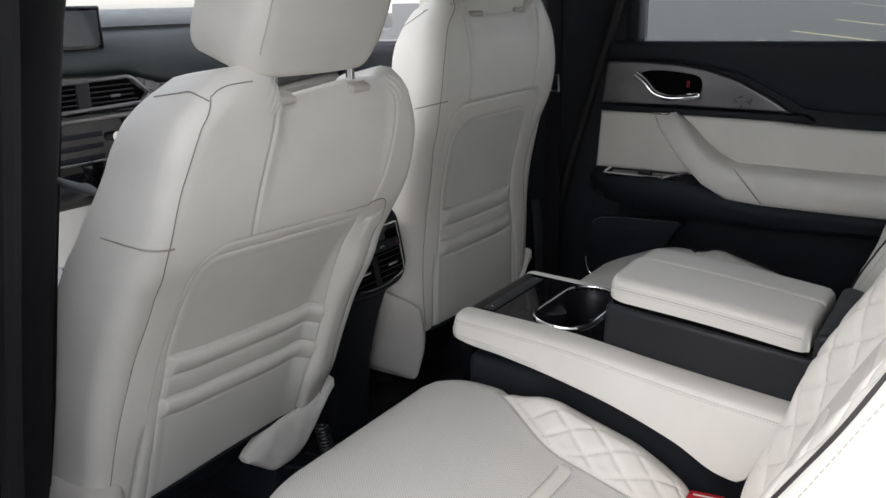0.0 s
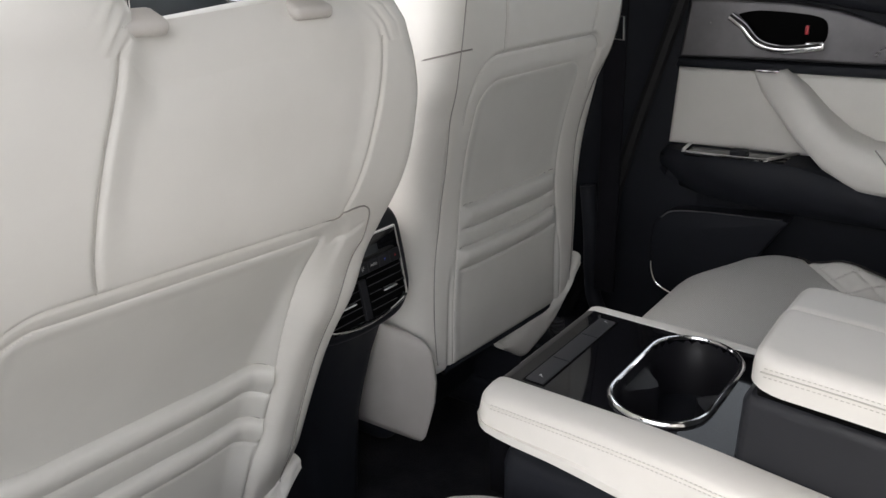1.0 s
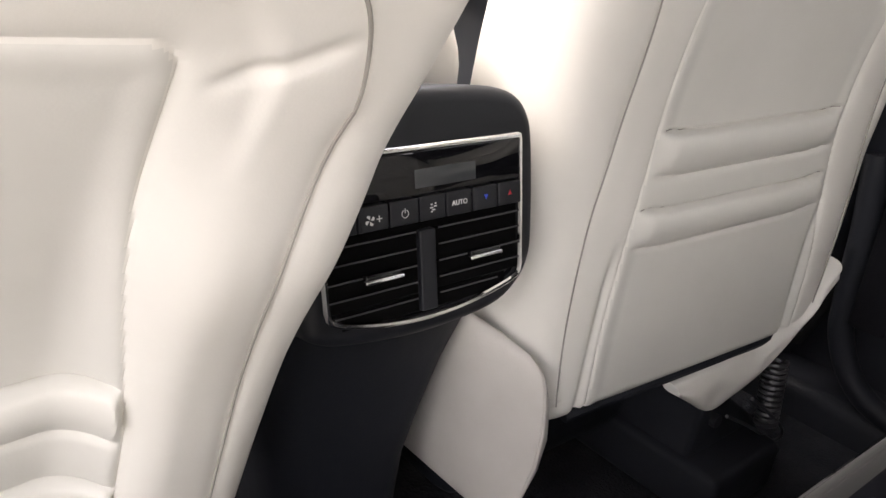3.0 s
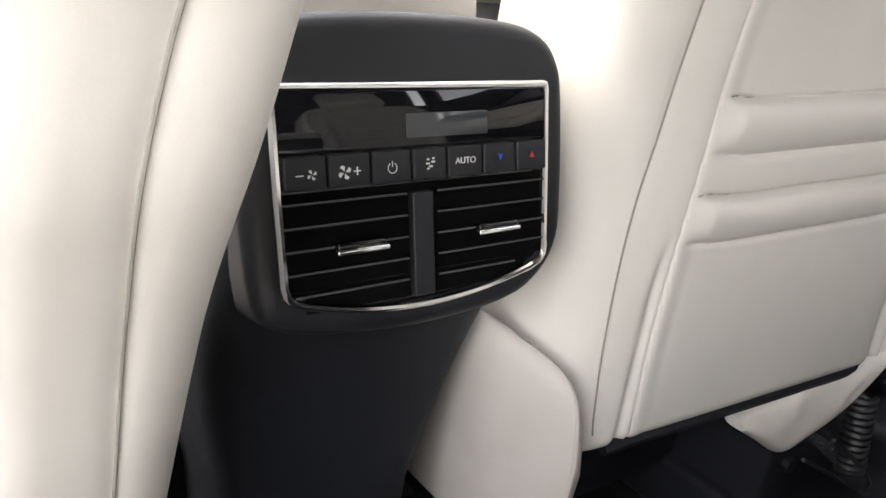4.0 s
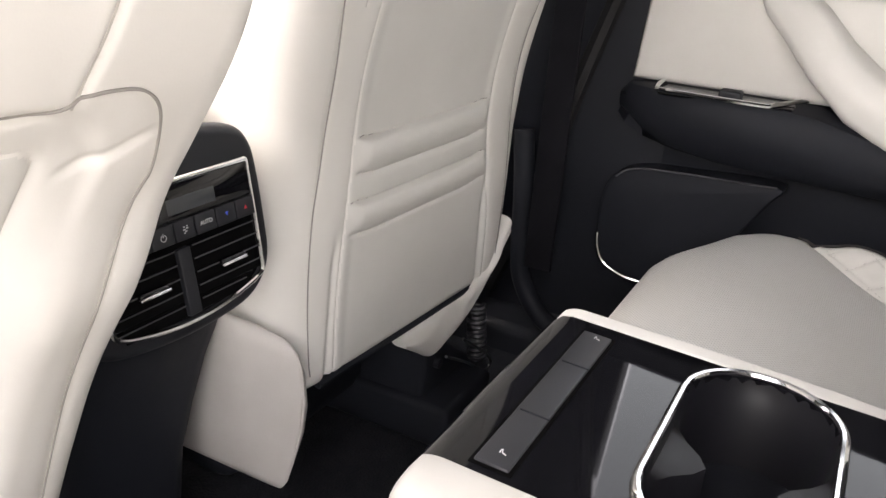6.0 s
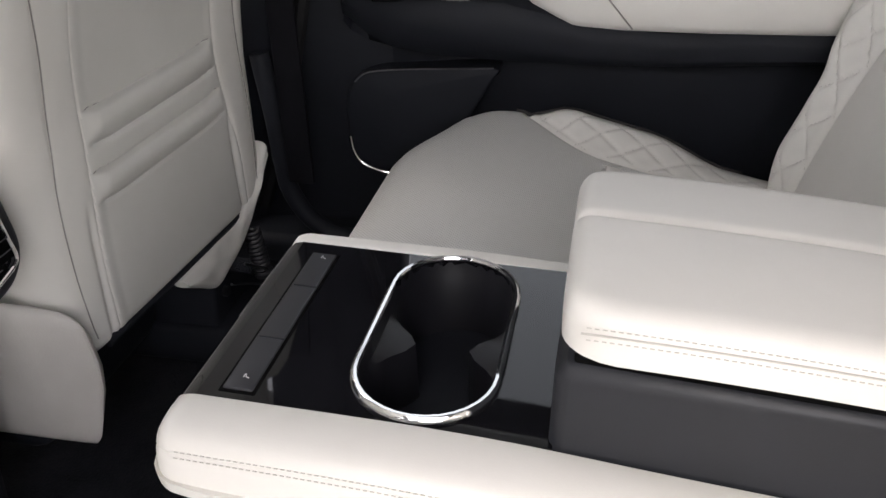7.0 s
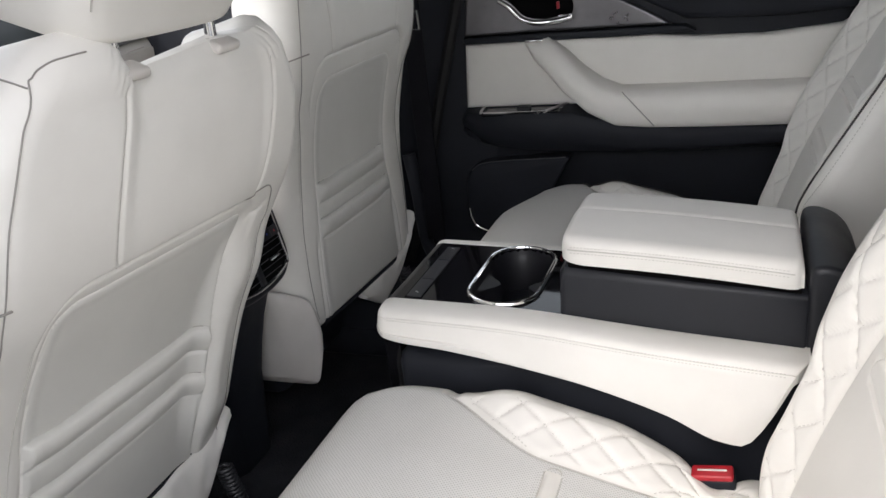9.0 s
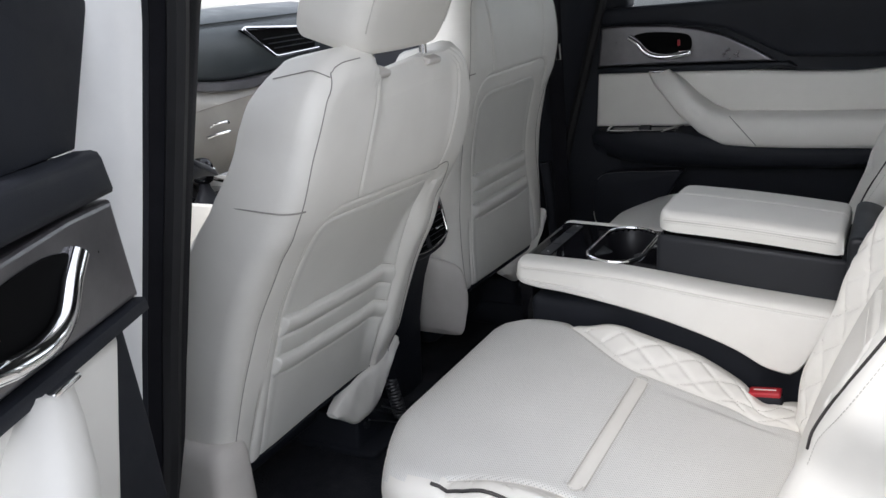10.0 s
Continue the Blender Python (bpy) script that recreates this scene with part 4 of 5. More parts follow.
        runs = quilt_runs(0.02, 0.042, 0.068, 0.03, 0.62, lambda a, v: 0.154 + 0.012 * math.sin(v * 5) < a < min(REAR_WIDTH(v) - 0.031, 0.256), lambda u, v: bat(u, v, rear_back_height(u, v) + 0.0007), s)
        tagged(part("quilt_stitching", stitches(runs, 0.0032, 0.0028, 0.0005), THREAD, back), kind="stuff")
    # headrest above
    hm = m @ Matrix.Translation((0, -0.01, 0.71))

    def hr(u, v, h):
        return hm @ Vector((u, h, v))

    part("headrest", pillow(lambda v: 0.135, 0.2, 16, 16, 0.1, 0.035, 0.03, 0.035, lambda u, v: 0.02, hr), LEATHER, seat)
    return seat


rear_seat(-0.425, -0.205, 0.0, "pale leather rear captain seat with quilted bolsters beside the open door")
rear_seat(0.437, -0.218, 0.012, "pale leather rear captain seat with quilted bolsters beside the closed door")

buckle = thing("seat_buckle", (-0.185, -0.70, 0.30), "black seat belt buckle with red release button between seat and console", "seat buckle")
bmx = Matrix.Translation((-0.188, -0.697, 0.298)) @ Matrix.Rotation(radians(-6), 4, "X")
part("buckle_body", moved(rbox((-0.013, -0.026, -0.08), (0.013, 0.026, 0.04), 0.005), bmx), BLACK, buckle)
part("release_button", moved(rbox((-0.012, -0.0245, 0.037), (0.012, 0.0245, 0.046), 0.003), bmx), RED, buckle, "red release button")
part("button_bar", moved(rbox((-0.0015, -0.017, 0.0458), (0.0015, 0.017, 0.0466), 0), bmx), LEATHER, buckle, "pale printed bar")

# ---- rear console ----
con = thing("rear_console", (0.0, -0.5, FLOOR), "black rear centre console with ivory leather sides", "console")
TOPZ = 0.508


def sloped(bm):
    """The console's top plate rises towards its front."""
    for v in bm.verts:
        v.co.z += 0.042 * (v.co.y + 0.38)
    return bm


part("console_core", rbox((-0.125, -0.86, FLOOR), (0.125, -0.262, 0.44), 0.02), BLACK, con)
# the top plate is built round the oval well
CUP = (0.004, -0.408)


def stadium(half, r, n=12, cx=CUP[0], cy=CUP[1]):
    out = []
    for c, a0 in ((half, -90), (-half, 90)):
        out += [(cx - c + 2 * c * k / 10, cy + (-r if c > 0 else r)) for k in range(1, 10)]
        out += [(cx + c + r * math.cos(radians(a0 + 180 * k / n)), cy + r * math.sin(radians(a0 + 180 * k / n))) for k in range(n + 1)]
    return out


def plate_with_well(x0, x1, y0, y1, z, hole, thick):
    """A flat plate with an oval opening through it."""
    n = len(hole)
    rim = []
    for px, py in hole:
        dx, dy = px - CUP[0], py - CUP[1]
        k = min((x1 - CUP[0]) / dx if dx > 1e-9 else (x0 - CUP[0]) / dx if dx < -1e-9 else 1e9, (y1 - CUP[1]) / dy if dy > 1e-9 else (y0 - CUP[1]) / dy if dy < -1e-9 else 1e9)
        rim.append((CUP[0] + dx * k, CUP[1] + dy * k))
    bm = bmesh.new()
    loops = [[bm.verts.new((p[0], p[1], zz)) for p in pts] for pts, zz in ((rim, z), (hole, z), (hole, z - thick), (rim, z - thick))]
    for a, b in zip(loops, loops[1:] + loops[:1]):
        for i in range(n):
            bm.faces.new((a[i], a[(i + 1) % n], b[(i + 1) % n], b[i]))
    for cx_, cy_ in ((x0, y0), (x0, y1), (x1, y0), (x1, y1)):
        i = min(range(n), key=lambda q: (rim[q][0] - cx_) ** 2 + (rim[q][1] - cy_) ** 2)
        loops[0][i].co.x, loops[0][i].co.y = cx_, cy_
        loops[3][i].co.x, loops[3][i].co.y = cx_, cy_
    return bm


HOLE = stadium(0.0525, 0.0485)
part("top_plate", sloped(plate_with_well(-0.104, 0.1074, -0.50, -0.262, TOPZ, HOLE, 0.012)), GLOSS, con, "piano black top plate")
part("front_nose", sloped(prism([(y, z) for y, z in ((-0.262, TOPZ), (-0.254, TOPZ - 0.002), (-0.244, TOPZ - 0.012), (-0.237, TOPZ - 0.035), (-0.24, 0.36), (-0.262, 0.36))], "x", -0.104, 0.1074, 0.0)), GLOSS, con, "piano black front edge")
strip = part("switch_strip", sloped(rbox((-0.094, -0.2985, TOPZ - 0.002), (0.089, -0.2775, TOPZ + 0.0022), 0.0012)), STRIP_GREY, con, "charcoal switch strip")
# no groove is cut: a near-black border paints the slot's shade
part("strip_slot", sloped(rbox((-0.0965, -0.301, TOPZ - 0.002), (0.0915, -0.275, TOPZ + 0.0006), 0.0005)), PIT, con, "near-black border standing for the shaded slot round the switch strip")
for x in (-0.065, 0.065):
    part("switch_gap", sloped(rbox((x * 0.55 - 0.0004, -0.299, TOPZ + 0.002), (x * 0.55 + 0.0004, -0.28, TOPZ + 0.0029), 0)), BLACK, strip)
    part("icon", sloped(merged(tube([Vector((x * 1.25 + 0.002, -0.2885, TOPZ + 0.003)), Vector((x * 1.25 - 0.001, -0.2895, TOPZ + 0.003)), Vector((x * 1.25 - 0.002, -0.292, TOPZ + 0.003))], 0.0004, 5), tube([Vector((x * 1.25 - 0.0015, -0.288, TOPZ + 0.003)), Vector((x * 1.25 + 0.0015, -0.288, TOPZ + 0.003))], 0.0004, 5))), ICON, strip)
part("cup_ring", sloped(tube([Vector((x, y, TOPZ + 0.002)) for x, y in stadium(0.0525, 0.0502, 16)], 0.0034, 8, True, 0.8)), CHROME, con, "chrome cup holder ring")


def well():
    """The joined pair of cup wells, with a waist between them."""
    rings = []
    for z, s in ((TOPZ - 0.001, 1.0), (TOPZ - 0.014, 0.985), (TOPZ - 0.0165, 0.975), (TOPZ - 0.075, 0.93)):
        ring = []
        for px, py in stadium(0.0525, 0.0485, 16):
            dx, dy = (px - CUP[0]) * s, (py - CUP[1]) * s
            waist = 1 - 0.56 * bell(dx, 0.021) * (0 if z > TOPZ - 0.015 else 1)
            ring.append(Vector((CUP[0] + dx, CUP[1] + dy * waist, z)))
        rings.append(ring)
    bm = loft(rings, True, False)
    bm.verts.ensure_lookup_table()
    bm.faces.new([v for v in bm.verts if abs(v.co.z - (TOPZ - 0.075)) < 1e-6])
    return bm


part("cup_well", sloped(well()), WELL, con, "black cup holder well")
for s in (-1, 1):
    part("well_mat", sloped(merged(tube([Vector((CUP[0] + s * 0.0525 + 0.037 * math.cos(a), CUP[1] + 0.037 * math.sin(a), TOPZ - 0.071)) for a in np.linspace(0, 2 * math.pi, 28, endpoint=False)], 0.0024, 6, True), tube([Vector((CUP[0] + s * 0.0525, CUP[1], TOPZ - 0.0745)), Vector((CUP[0] + s * 0.0525, CUP[1], TOPZ - 0.0715))], 0.036, 28))), STRIP_GREY, con, "dark rubber cup mat")


def side_pad(s):
    """Leather-wrapped side of the console: level on top, splayed outwards, deeper towards the rear."""
    low = hermite((0, 0.02, 0.1, 0.2, 0.3, 0.39, 0.455, 0.485, 0.50, 0.515, 0.535, 0.55), (0.478, 0.472, 0.462, 0.446, 0.424, 0.394, 0.364, 0.366, 0.387, 0.416, 0.458, 0.475))
    high = hermite((0, 0.23, 0.32, 0.40, 0.48, 0.55), (0.517, 0.506, 0.4955, 0.487, 0.480, 0.474))

    inner = 0.1035 if s < 0 else 0.107

    def section(v):
        zb, zt = low(v), high(v) - (0.0 if s < 0 else 0.003)
        edge = (0.150 if s < 0 else 0.134) + 0.008 * smooth01(v / 0.5)
        foot = edge + 0.008
        return [(inner, zb + 0.004), (inner, zt - 0.010), (inner, zt - 0.004), (inner + 0.0025, zt - 0.0005), (inner + 0.0065, zt), (0.122, zt + 0.0005), (edge - 0.016, zt - 0.001), (edge - 0.008, zt - 0.003), (edge - 0.0035, zt - 0.0065), (edge - 0.001, zt - 0.011),
                (edge - 0.0014, zt - 0.0125), (edge + 0.0004, zt - 0.0142), (edge + 0.002, zt - 0.019), (edge + (foot - edge) * 0.5, (zt - 0.02 + zb) / 2), (foot, zb + 0.014), (foot - 0.001, zb + 0.005), (foot - 0.008, zb)]

    rings = []
    for v in np.concatenate([np.linspace(0.0, 0.018, 7), np.linspace(0.03, 0.52, 46), np.linspace(0.525, 0.55, 7)]):
        end = math.sqrt(max(0.0, 1 - (max(0.018 - v, 0) / 0.018) ** 2)) * math.sqrt(max(0.0, 1 - (max(v - 0.53, 0) / 0.0205) ** 2))
        sec = section(v)
        zc = (low(v) + high(v)) / 2
        rings.append([Vector((s * (inner + (x - inner) * (0.62 + 0.38 * end)), -0.249 - v, zc + (z - zc) * (0.55 + 0.45 * end))) for x, z in sec])
    pad = part("side_pad", loft(rings), LEATHER, con, "ivory leather side pad")
    for k, push in ((9, 0.0006), (11, 0.0012)):
        tagged(part("stitching", dashes([Vector((s * (section(v)[k][0] + push), -0.249 - v, section(v)[k][1] + 0.0006)) for v in np.linspace(0.02, 0.525, 50)], 0.0026, 0.0018, 0.0004), THREAD, pad), kind="stuff")


side_pad(-1)
side_pad(1)
part("storage_box", prism([(-0.494, 0.43), (-0.499, 0.56), (-0.506, 0.568), (-0.80, 0.541), (-0.80, 0.40), (-0.6, 0.40)], "x", -0.104, 0.104, 0.010, 4), GREYBLACK, con, "charcoal storage box")
part("lid_hinge_block", prism([(-0.795, 0.43)] + [(p[0], p[1]) for p in spline([(-0.795, 0.566, 0), (-0.798, 0.577, 0), (-0.808, 0.5815, 0), (-0.824, 0.579, 0), (-0.842, 0.569, 0), (-0.856, 0.55, 0), (-0.864, 0.52, 0), (-0.866, 0.43, 0)], 4)], "x", -0.111, 0.111, 0.014, 5), GREYBLACK, con, "charcoal hinge block")


def lid_at(u, v, h):
    return Vector((u, -0.501 - v, 0.612 - 0.092 * v + h))


def lid_height(u, v):
    return -0.35 * u * u - 0.010 * bell(u - 0.014, 0.005) - 0.003 * smooth01((u - 0.012) / 0.012) + 0.003 * math.sin(math.pi * v / 0.285)


lid = part("armrest_lid", pillow(lambda v: 0.107 - 0.026 * (1 - math.sqrt(max(0, 1 - ((0.035 - min(max(v, 0), 0.035)) / 0.035) ** 2))) - 0.008 * (1 - math.sqrt(max(0, 1 - ((min(max(v, 0.267), 0.285) - 0.267) / 0.018) ** 2))), 0.289, 90, 30, 0.034, 0.018, 0.014, 0.010, lid_height, lid_at), LEATHER, con, "padded ivory leather armrest lid")
for s in (-1, 1):
    for off in (0.0, 0.0075):
        tagged(part("stitching", dashes([lid_at(s * (0.1066 + off * 0.1), v, lid_height(-0.089, v) - 0.0105 - off) for v in np.linspace(0.015, 0.275, 30)], 0.0026, 0.0018, 0.0004), THREAD, lid), kind="stuff")
    part("lid_seam", tube([lid_at(s * 0.1071, v, lid_height(-0.089, v) - 0.0142) for v in np.linspace(0.012, 0.278, 30)], 0.0007, 5), THREAD, lid)
part("lid_seam", tube([lid_at(0.014, v, lid_height(0.014, v) + 0.0004) for v in np.linspace(0.02, 0.27, 30)], 0.0007, 5), THREAD, lid)
# near-black filler under the lid paints the shadow gap round it
part("lid_gap_shade", prism([(-0.510, 0.555), (-0.510, 0.586), (-0.788, 0.560), (-0.788, 0.530)], "x", -0.098, 0.098, 0.002), PIT, con)


# ---- doors, pillars and shell ----
def ledge(front):
    """The black ledge under a door's armrest, from front backwards."""
    rings = []
    for y, xo, zt, zb in ((-0.088, 0.772, 0.57, 0.535), (-0.10, 0.762, 0.582, 0.52), (-0.13, 0.738, 0.585, 0.505), (-0.17, 0.712, 0.587, 0.495), (-0.25, 0.70, 0.588, 0.485), (-0.36, 0.698, 0.586, 0.48), (-0.42, 0.70, 0.57, 0.478), (-0.48, 0.703, 0.552, 0.476), (-0.6, 0.705, 0.545, 0.476), (-0.8, 0.71, 0.546, 0.485), (-1.0, 0.72, 0.55, 0.5)):
        if y <= front:
            rings.append([Vector((x, y, z)) for x, z in ((0.81, zt), (xo + 0.02, zt), (xo + 0.007, zt - 0.003), (xo + 0.001, zt - 0.012), (xo, (zt + zb) / 2 + 0.012), (xo + 0.006, (zt + zb) / 2 - 0.008), (xo + 0.03, zb + 0.012), (0.775, zb), (0.81, zb))])
    return loft(rings)


def door_trim(name, label, category_group):
    """Inside of a rear door, built in the right-hand door's place: trim towards -x, front edge near y -0.1."""
    door = thing(name, (0.86, -0.08, 0.25), label, "car door", category_group)
    out = [(-0.10, 0.18), (-0.085, 0.45), (-0.09, 0.60), (-0.115, 0.88), (-0.13, 0.90), (-1.02, 0.905), (-1.06, 0.60), (-0.95, 0.30), (-0.86, 0.18)]
    shell = part("door_shell", prism(out, "x", 0.80, 0.93, 0.015), BLACK, door, "black moulded door shell")
    part("outer_skin", prism([(p[0] * 0.985 - 0.008, p[1] * 0.98 + 0.008) for p in out], "x", 0.932, 0.944, 0.004), PAINT, door, "white painted outer skin")
    part("belt_trim", prism([(-0.118, 0.86), (-0.13, 0.905), (-1.02, 0.912), (-1.03, 0.768), (-0.80, 0.753), (-0.60, 0.760), (-0.45, 0.835), (-0.3, 0.86)], "x", 0.765, 0.81, 0.014, 3), BLACK, door, "black upper door trim")
    # satin trim blade
    blade = [(-0.112, 0.752), (-0.125, 0.856), (-0.20, 0.858), (-0.30, 0.853), (-0.38, 0.84), (-0.45, 0.818), (-0.52, 0.782), (-0.572, 0.75), (-0.45, 0.752), (-0.3, 0.753)]
    part("trim_blade", prism(blade, "x", 0.772, 0.80, 0.006, 3), SATIN, door, "satin metal trim blade", smooth=False)
    # handle over a flat near-black plate that paints its cup's shade
    cup = [tuple(p[:2]) for p in spline([(-0.212, 0.829, 0), (-0.228, 0.812, 0), (-0.255, 0.788, 0), (-0.29, 0.779, 0), (-0.33, 0.78, 0), (-0.358, 0.785, 0), (-0.366, 0.797, 0), (-0.364, 0.818, 0), (-0.35, 0.829, 0), (-0.31, 0.835, 0), (-0.25, 0.838, 0)], 3, True)]
    part("handle_cup_shade", prism(cup, "x", 0.769, 0.774, 0.001), PIT, door, "near-black plate standing for the shaded handle recess")
    hp = spline([(0.768, -0.204, 0.828), (0.764, -0.228, 0.812), (0.761, -0.255, 0.786), (0.76, -0.29, 0.776), (0.76, -0.33, 0.778), (0.764, -0.362, 0.783)], 6)
    part("door_handle", merged(tube(hp, 0.0098, 12, False, 0.75), rbox((0.757, -0.366, 0.7745), (0.767, -0.334, 0.7885), 0.003)), CHROME, door, "chrome inner door handle")
    part("lock_button", rbox((0.764, -0.337, 0.80), (0.771, -0.331, 0.815), 0.001), RED, door, "small red lock mark")
    part("lower_blade_trim", prism([(-0.108, 0.735), (-0.112, 0.75), (-0.60, 0.748), (-0.62, 0.735), (-0.5, 0.732)], "x", 0.765, 0.80, 0.005), BLACK, door)
    # leather inserts
    ins = [(-0.10, 0.587), (-0.11, 0.733), (-0.30, 0.735), (-0.52, 0.73), (-0.62, 0.722), (-0.75, 0.718), (-0.90, 0.73), (-0.95, 0.76), (-0.96, 0.59), (-0.7, 0.59), (-0.45, 0.59), (-0.35, 0.587)]
    part("leather_insert", prism(ins, "x", 0.776, 0.81, 0.01, 3), LEATHER, door, "ivory leather door insert")
    # pull handle and armrest pad
    rings = []
    for y, z, w, xo in ((-0.272, 0.737, 0.026, 0.766), (-0.29, 0.72, 0.031, 0.748), (-0.325, 0.69, 0.034, 0.724), (-0.362, 0.652, 0.035, 0.706), (-0.41, 0.612, 0.038, 0.697), (-0.46, 0.588, 0.042, 0.695), (-0.53, 0.585, 0.044, 0.695), (-0.65, 0.583, 0.044, 0.697), (-0.8, 0.583, 0.044, 0.70), (-0.95, 0.585, 0.043, 0.71)):
        ny, nz = (1.0, 0.1) if y > -0.28 else (0.0, 1.0) if y < -0.5 else (0.72, 0.69) if y > -0.41 else (0.45, 0.89) if y > -0.45 else (0.15, 0.98)
        ring = []
        for k in range(14):
            a = 2 * math.pi * k / 14
            c, s = math.cos(a), math.sin(a)
            px = (xo + 0.805) / 2 + (0.805 - xo) / 2 * math.copysign(abs(c) ** 0.6, c)
            q = w * math.copysign(abs(s) ** 0.6, s)
            ring.append(Vector((px, y - ny * q * 0.9, z + nz * q)))
        rings.append(ring)
    rest = part("armrest", loft(rings), LEATHER, door, "ivory leather armrest and pull")
    part("armrest_seam", tube([Vector((0.694, -0.475, 0.628)), Vector((0.690, -0.50, 0.60)), Vector((0.693, -0.54, 0.553))], 0.0012, 5), SEAM, rest)
    part("pull_cap", rbox((0.757, -0.298, 0.733), (0.79, -0.257, 0.7385), 0.002), CHROME, door, "chrome pull handle cap")
    part("armrest_underside", ledge(-0.088), BLACK, door, "black armrest underside")
    part("switch_panel", rbox((0.712, -0.335, 0.579), (0.765, -0.155, 0.588), 0.004), GLOSS, door, "black window switch panel")
    part("switch_frame", tube(spline([(0.768, -0.15, 0.592), (0.712, -0.155, 0.59), (0.706, -0.17, 0.588), (0.706, -0.29, 0.588), (0.712, -0.31, 0.59), (0.768, -0.345, 0.594)], 5), 0.0034, 8), CHROME, door, "chrome switch frame")
    part("window_switch", rbox((0.725, -0.265, 0.586), (0.75, -0.235, 0.597), 0.003), GREYBLACK, door)
    # map pocket and loudspeaker
    panel = spline([(-0.088, 0.36, 0), (-0.088, 0.40, 0), (-0.099, 0.437, 0), (-0.13, 0.457, 0), (-0.2, 0.464, 0), (-0.335, 0.47, 0), (-0.325, 0.44, 0), (-0.28, 0.36, 0), (-0.255, 0.295, 0), (-0.20, 0.282, 0), (-0.14, 0.284, 0), (-0.105, 0.299, 0), (-0.091, 0.33, 0)], 5, True)
    part("speaker_panel", prism([(p[0], p[1]) for p in panel], "x", 0.757, 0.81, 0.006, 3), BLACK, door, "black loudspeaker panel")
    part("pocket_edge", tube(spline([(0.757, -0.105, 0.44), (0.756, -0.13, 0.457), (0.756, -0.20, 0.4645), (0.756, -0.27, 0.467), (0.757, -0.334, 0.470)], 4), 0.0014, 6), SATIN, door, "thin metallic pocket edge")
    part("pocket_ring", tube(spline([(0.756, -0.09, 0.345), (0.754, -0.094, 0.322), (0.753, -0.107, 0.30), (0.752, -0.138, 0.286), (0.752, -0.17, 0.283), (0.754, -0.21, 0.285), (0.756, -0.25, 0.295)], 6), 0.0028, 8), CHROME, door, "chrome loudspeaker ring")
    # window frame and glass
    part("window_frame", merged(rbox((0.80, -0.19, 0.90), (0.88, -0.15, 1.32), 0.012), rbox((0.74, -1.05, 1.27), (0.84, -0.15, 1.33), 0.012), rbox((0.80, -1.08, 0.9), (0.88, -1.0, 1.3), 0.012)), BLACK, door, "black window frame")
    pane = part("pane", rbox((0.83, -1.02, 0.89), (0.834, -0.2, 1.29), 0), PRIVACY, door, "tinted window glass", smooth=False)
    pane.visible_shadow = False
    return door


right_door = door_trim("rear_door", "closed rear car door with ivory leather and satin trim", "rear doors")
left_door = copy_thing(right_door, Matrix.Translation((0, 0, 0)))
left_door.scale = (-1, 1, 1)
left_door.matrix_basis = Matrix.Translation((-0.925, -0.10, 0.237)) @ Matrix.Rotation(radians(-68), 4, "Z") @ Matrix.Diagonal((-1, 1, 1, 1))
tagged(left_door, "open rear car door with ivory leather and satin trim")
for ob in list(left_door.children):
    if ob.name.startswith(("switch_frame", "switch_panel", "window_switch", "leather_insert", "armrest_underside")):
        bpy.data.objects.remove(ob)
shift = Matrix.Translation(left_door.location - right_door.location)
short = prism([(-0.215, 0.575), (-0.19, 0.64), (-0.155, 0.728), (-0.30, 0.738), (-0.52, 0.73), (-0.62, 0.722), (-0.75, 0.718), (-0.90, 0.73), (-0.95, 0.76), (-0.96, 0.59), (-0.7, 0.59), (-0.45, 0.59), (-0.35, 0.575)], "x", 0.776, 0.81, 0.01, 3)
part("leather_insert", moved(short, shift), LEATHER, left_door, "ivory leather door insert")
part("armrest_underside", moved(ledge(-0.25), shift), BLACK, left_door, "black armrest underside")
# broad black corner of the open door's window frame
corner = prism([(-0.27, 0.905), (-0.125, 0.905), (-0.045, 1.04), (0.025, 1.32), (-0.24, 1.32)], "x", 0.795, 0.825, 0.006)
part("window_corner", moved(corner, shift), BLACK, left_door, "black window corner trim")


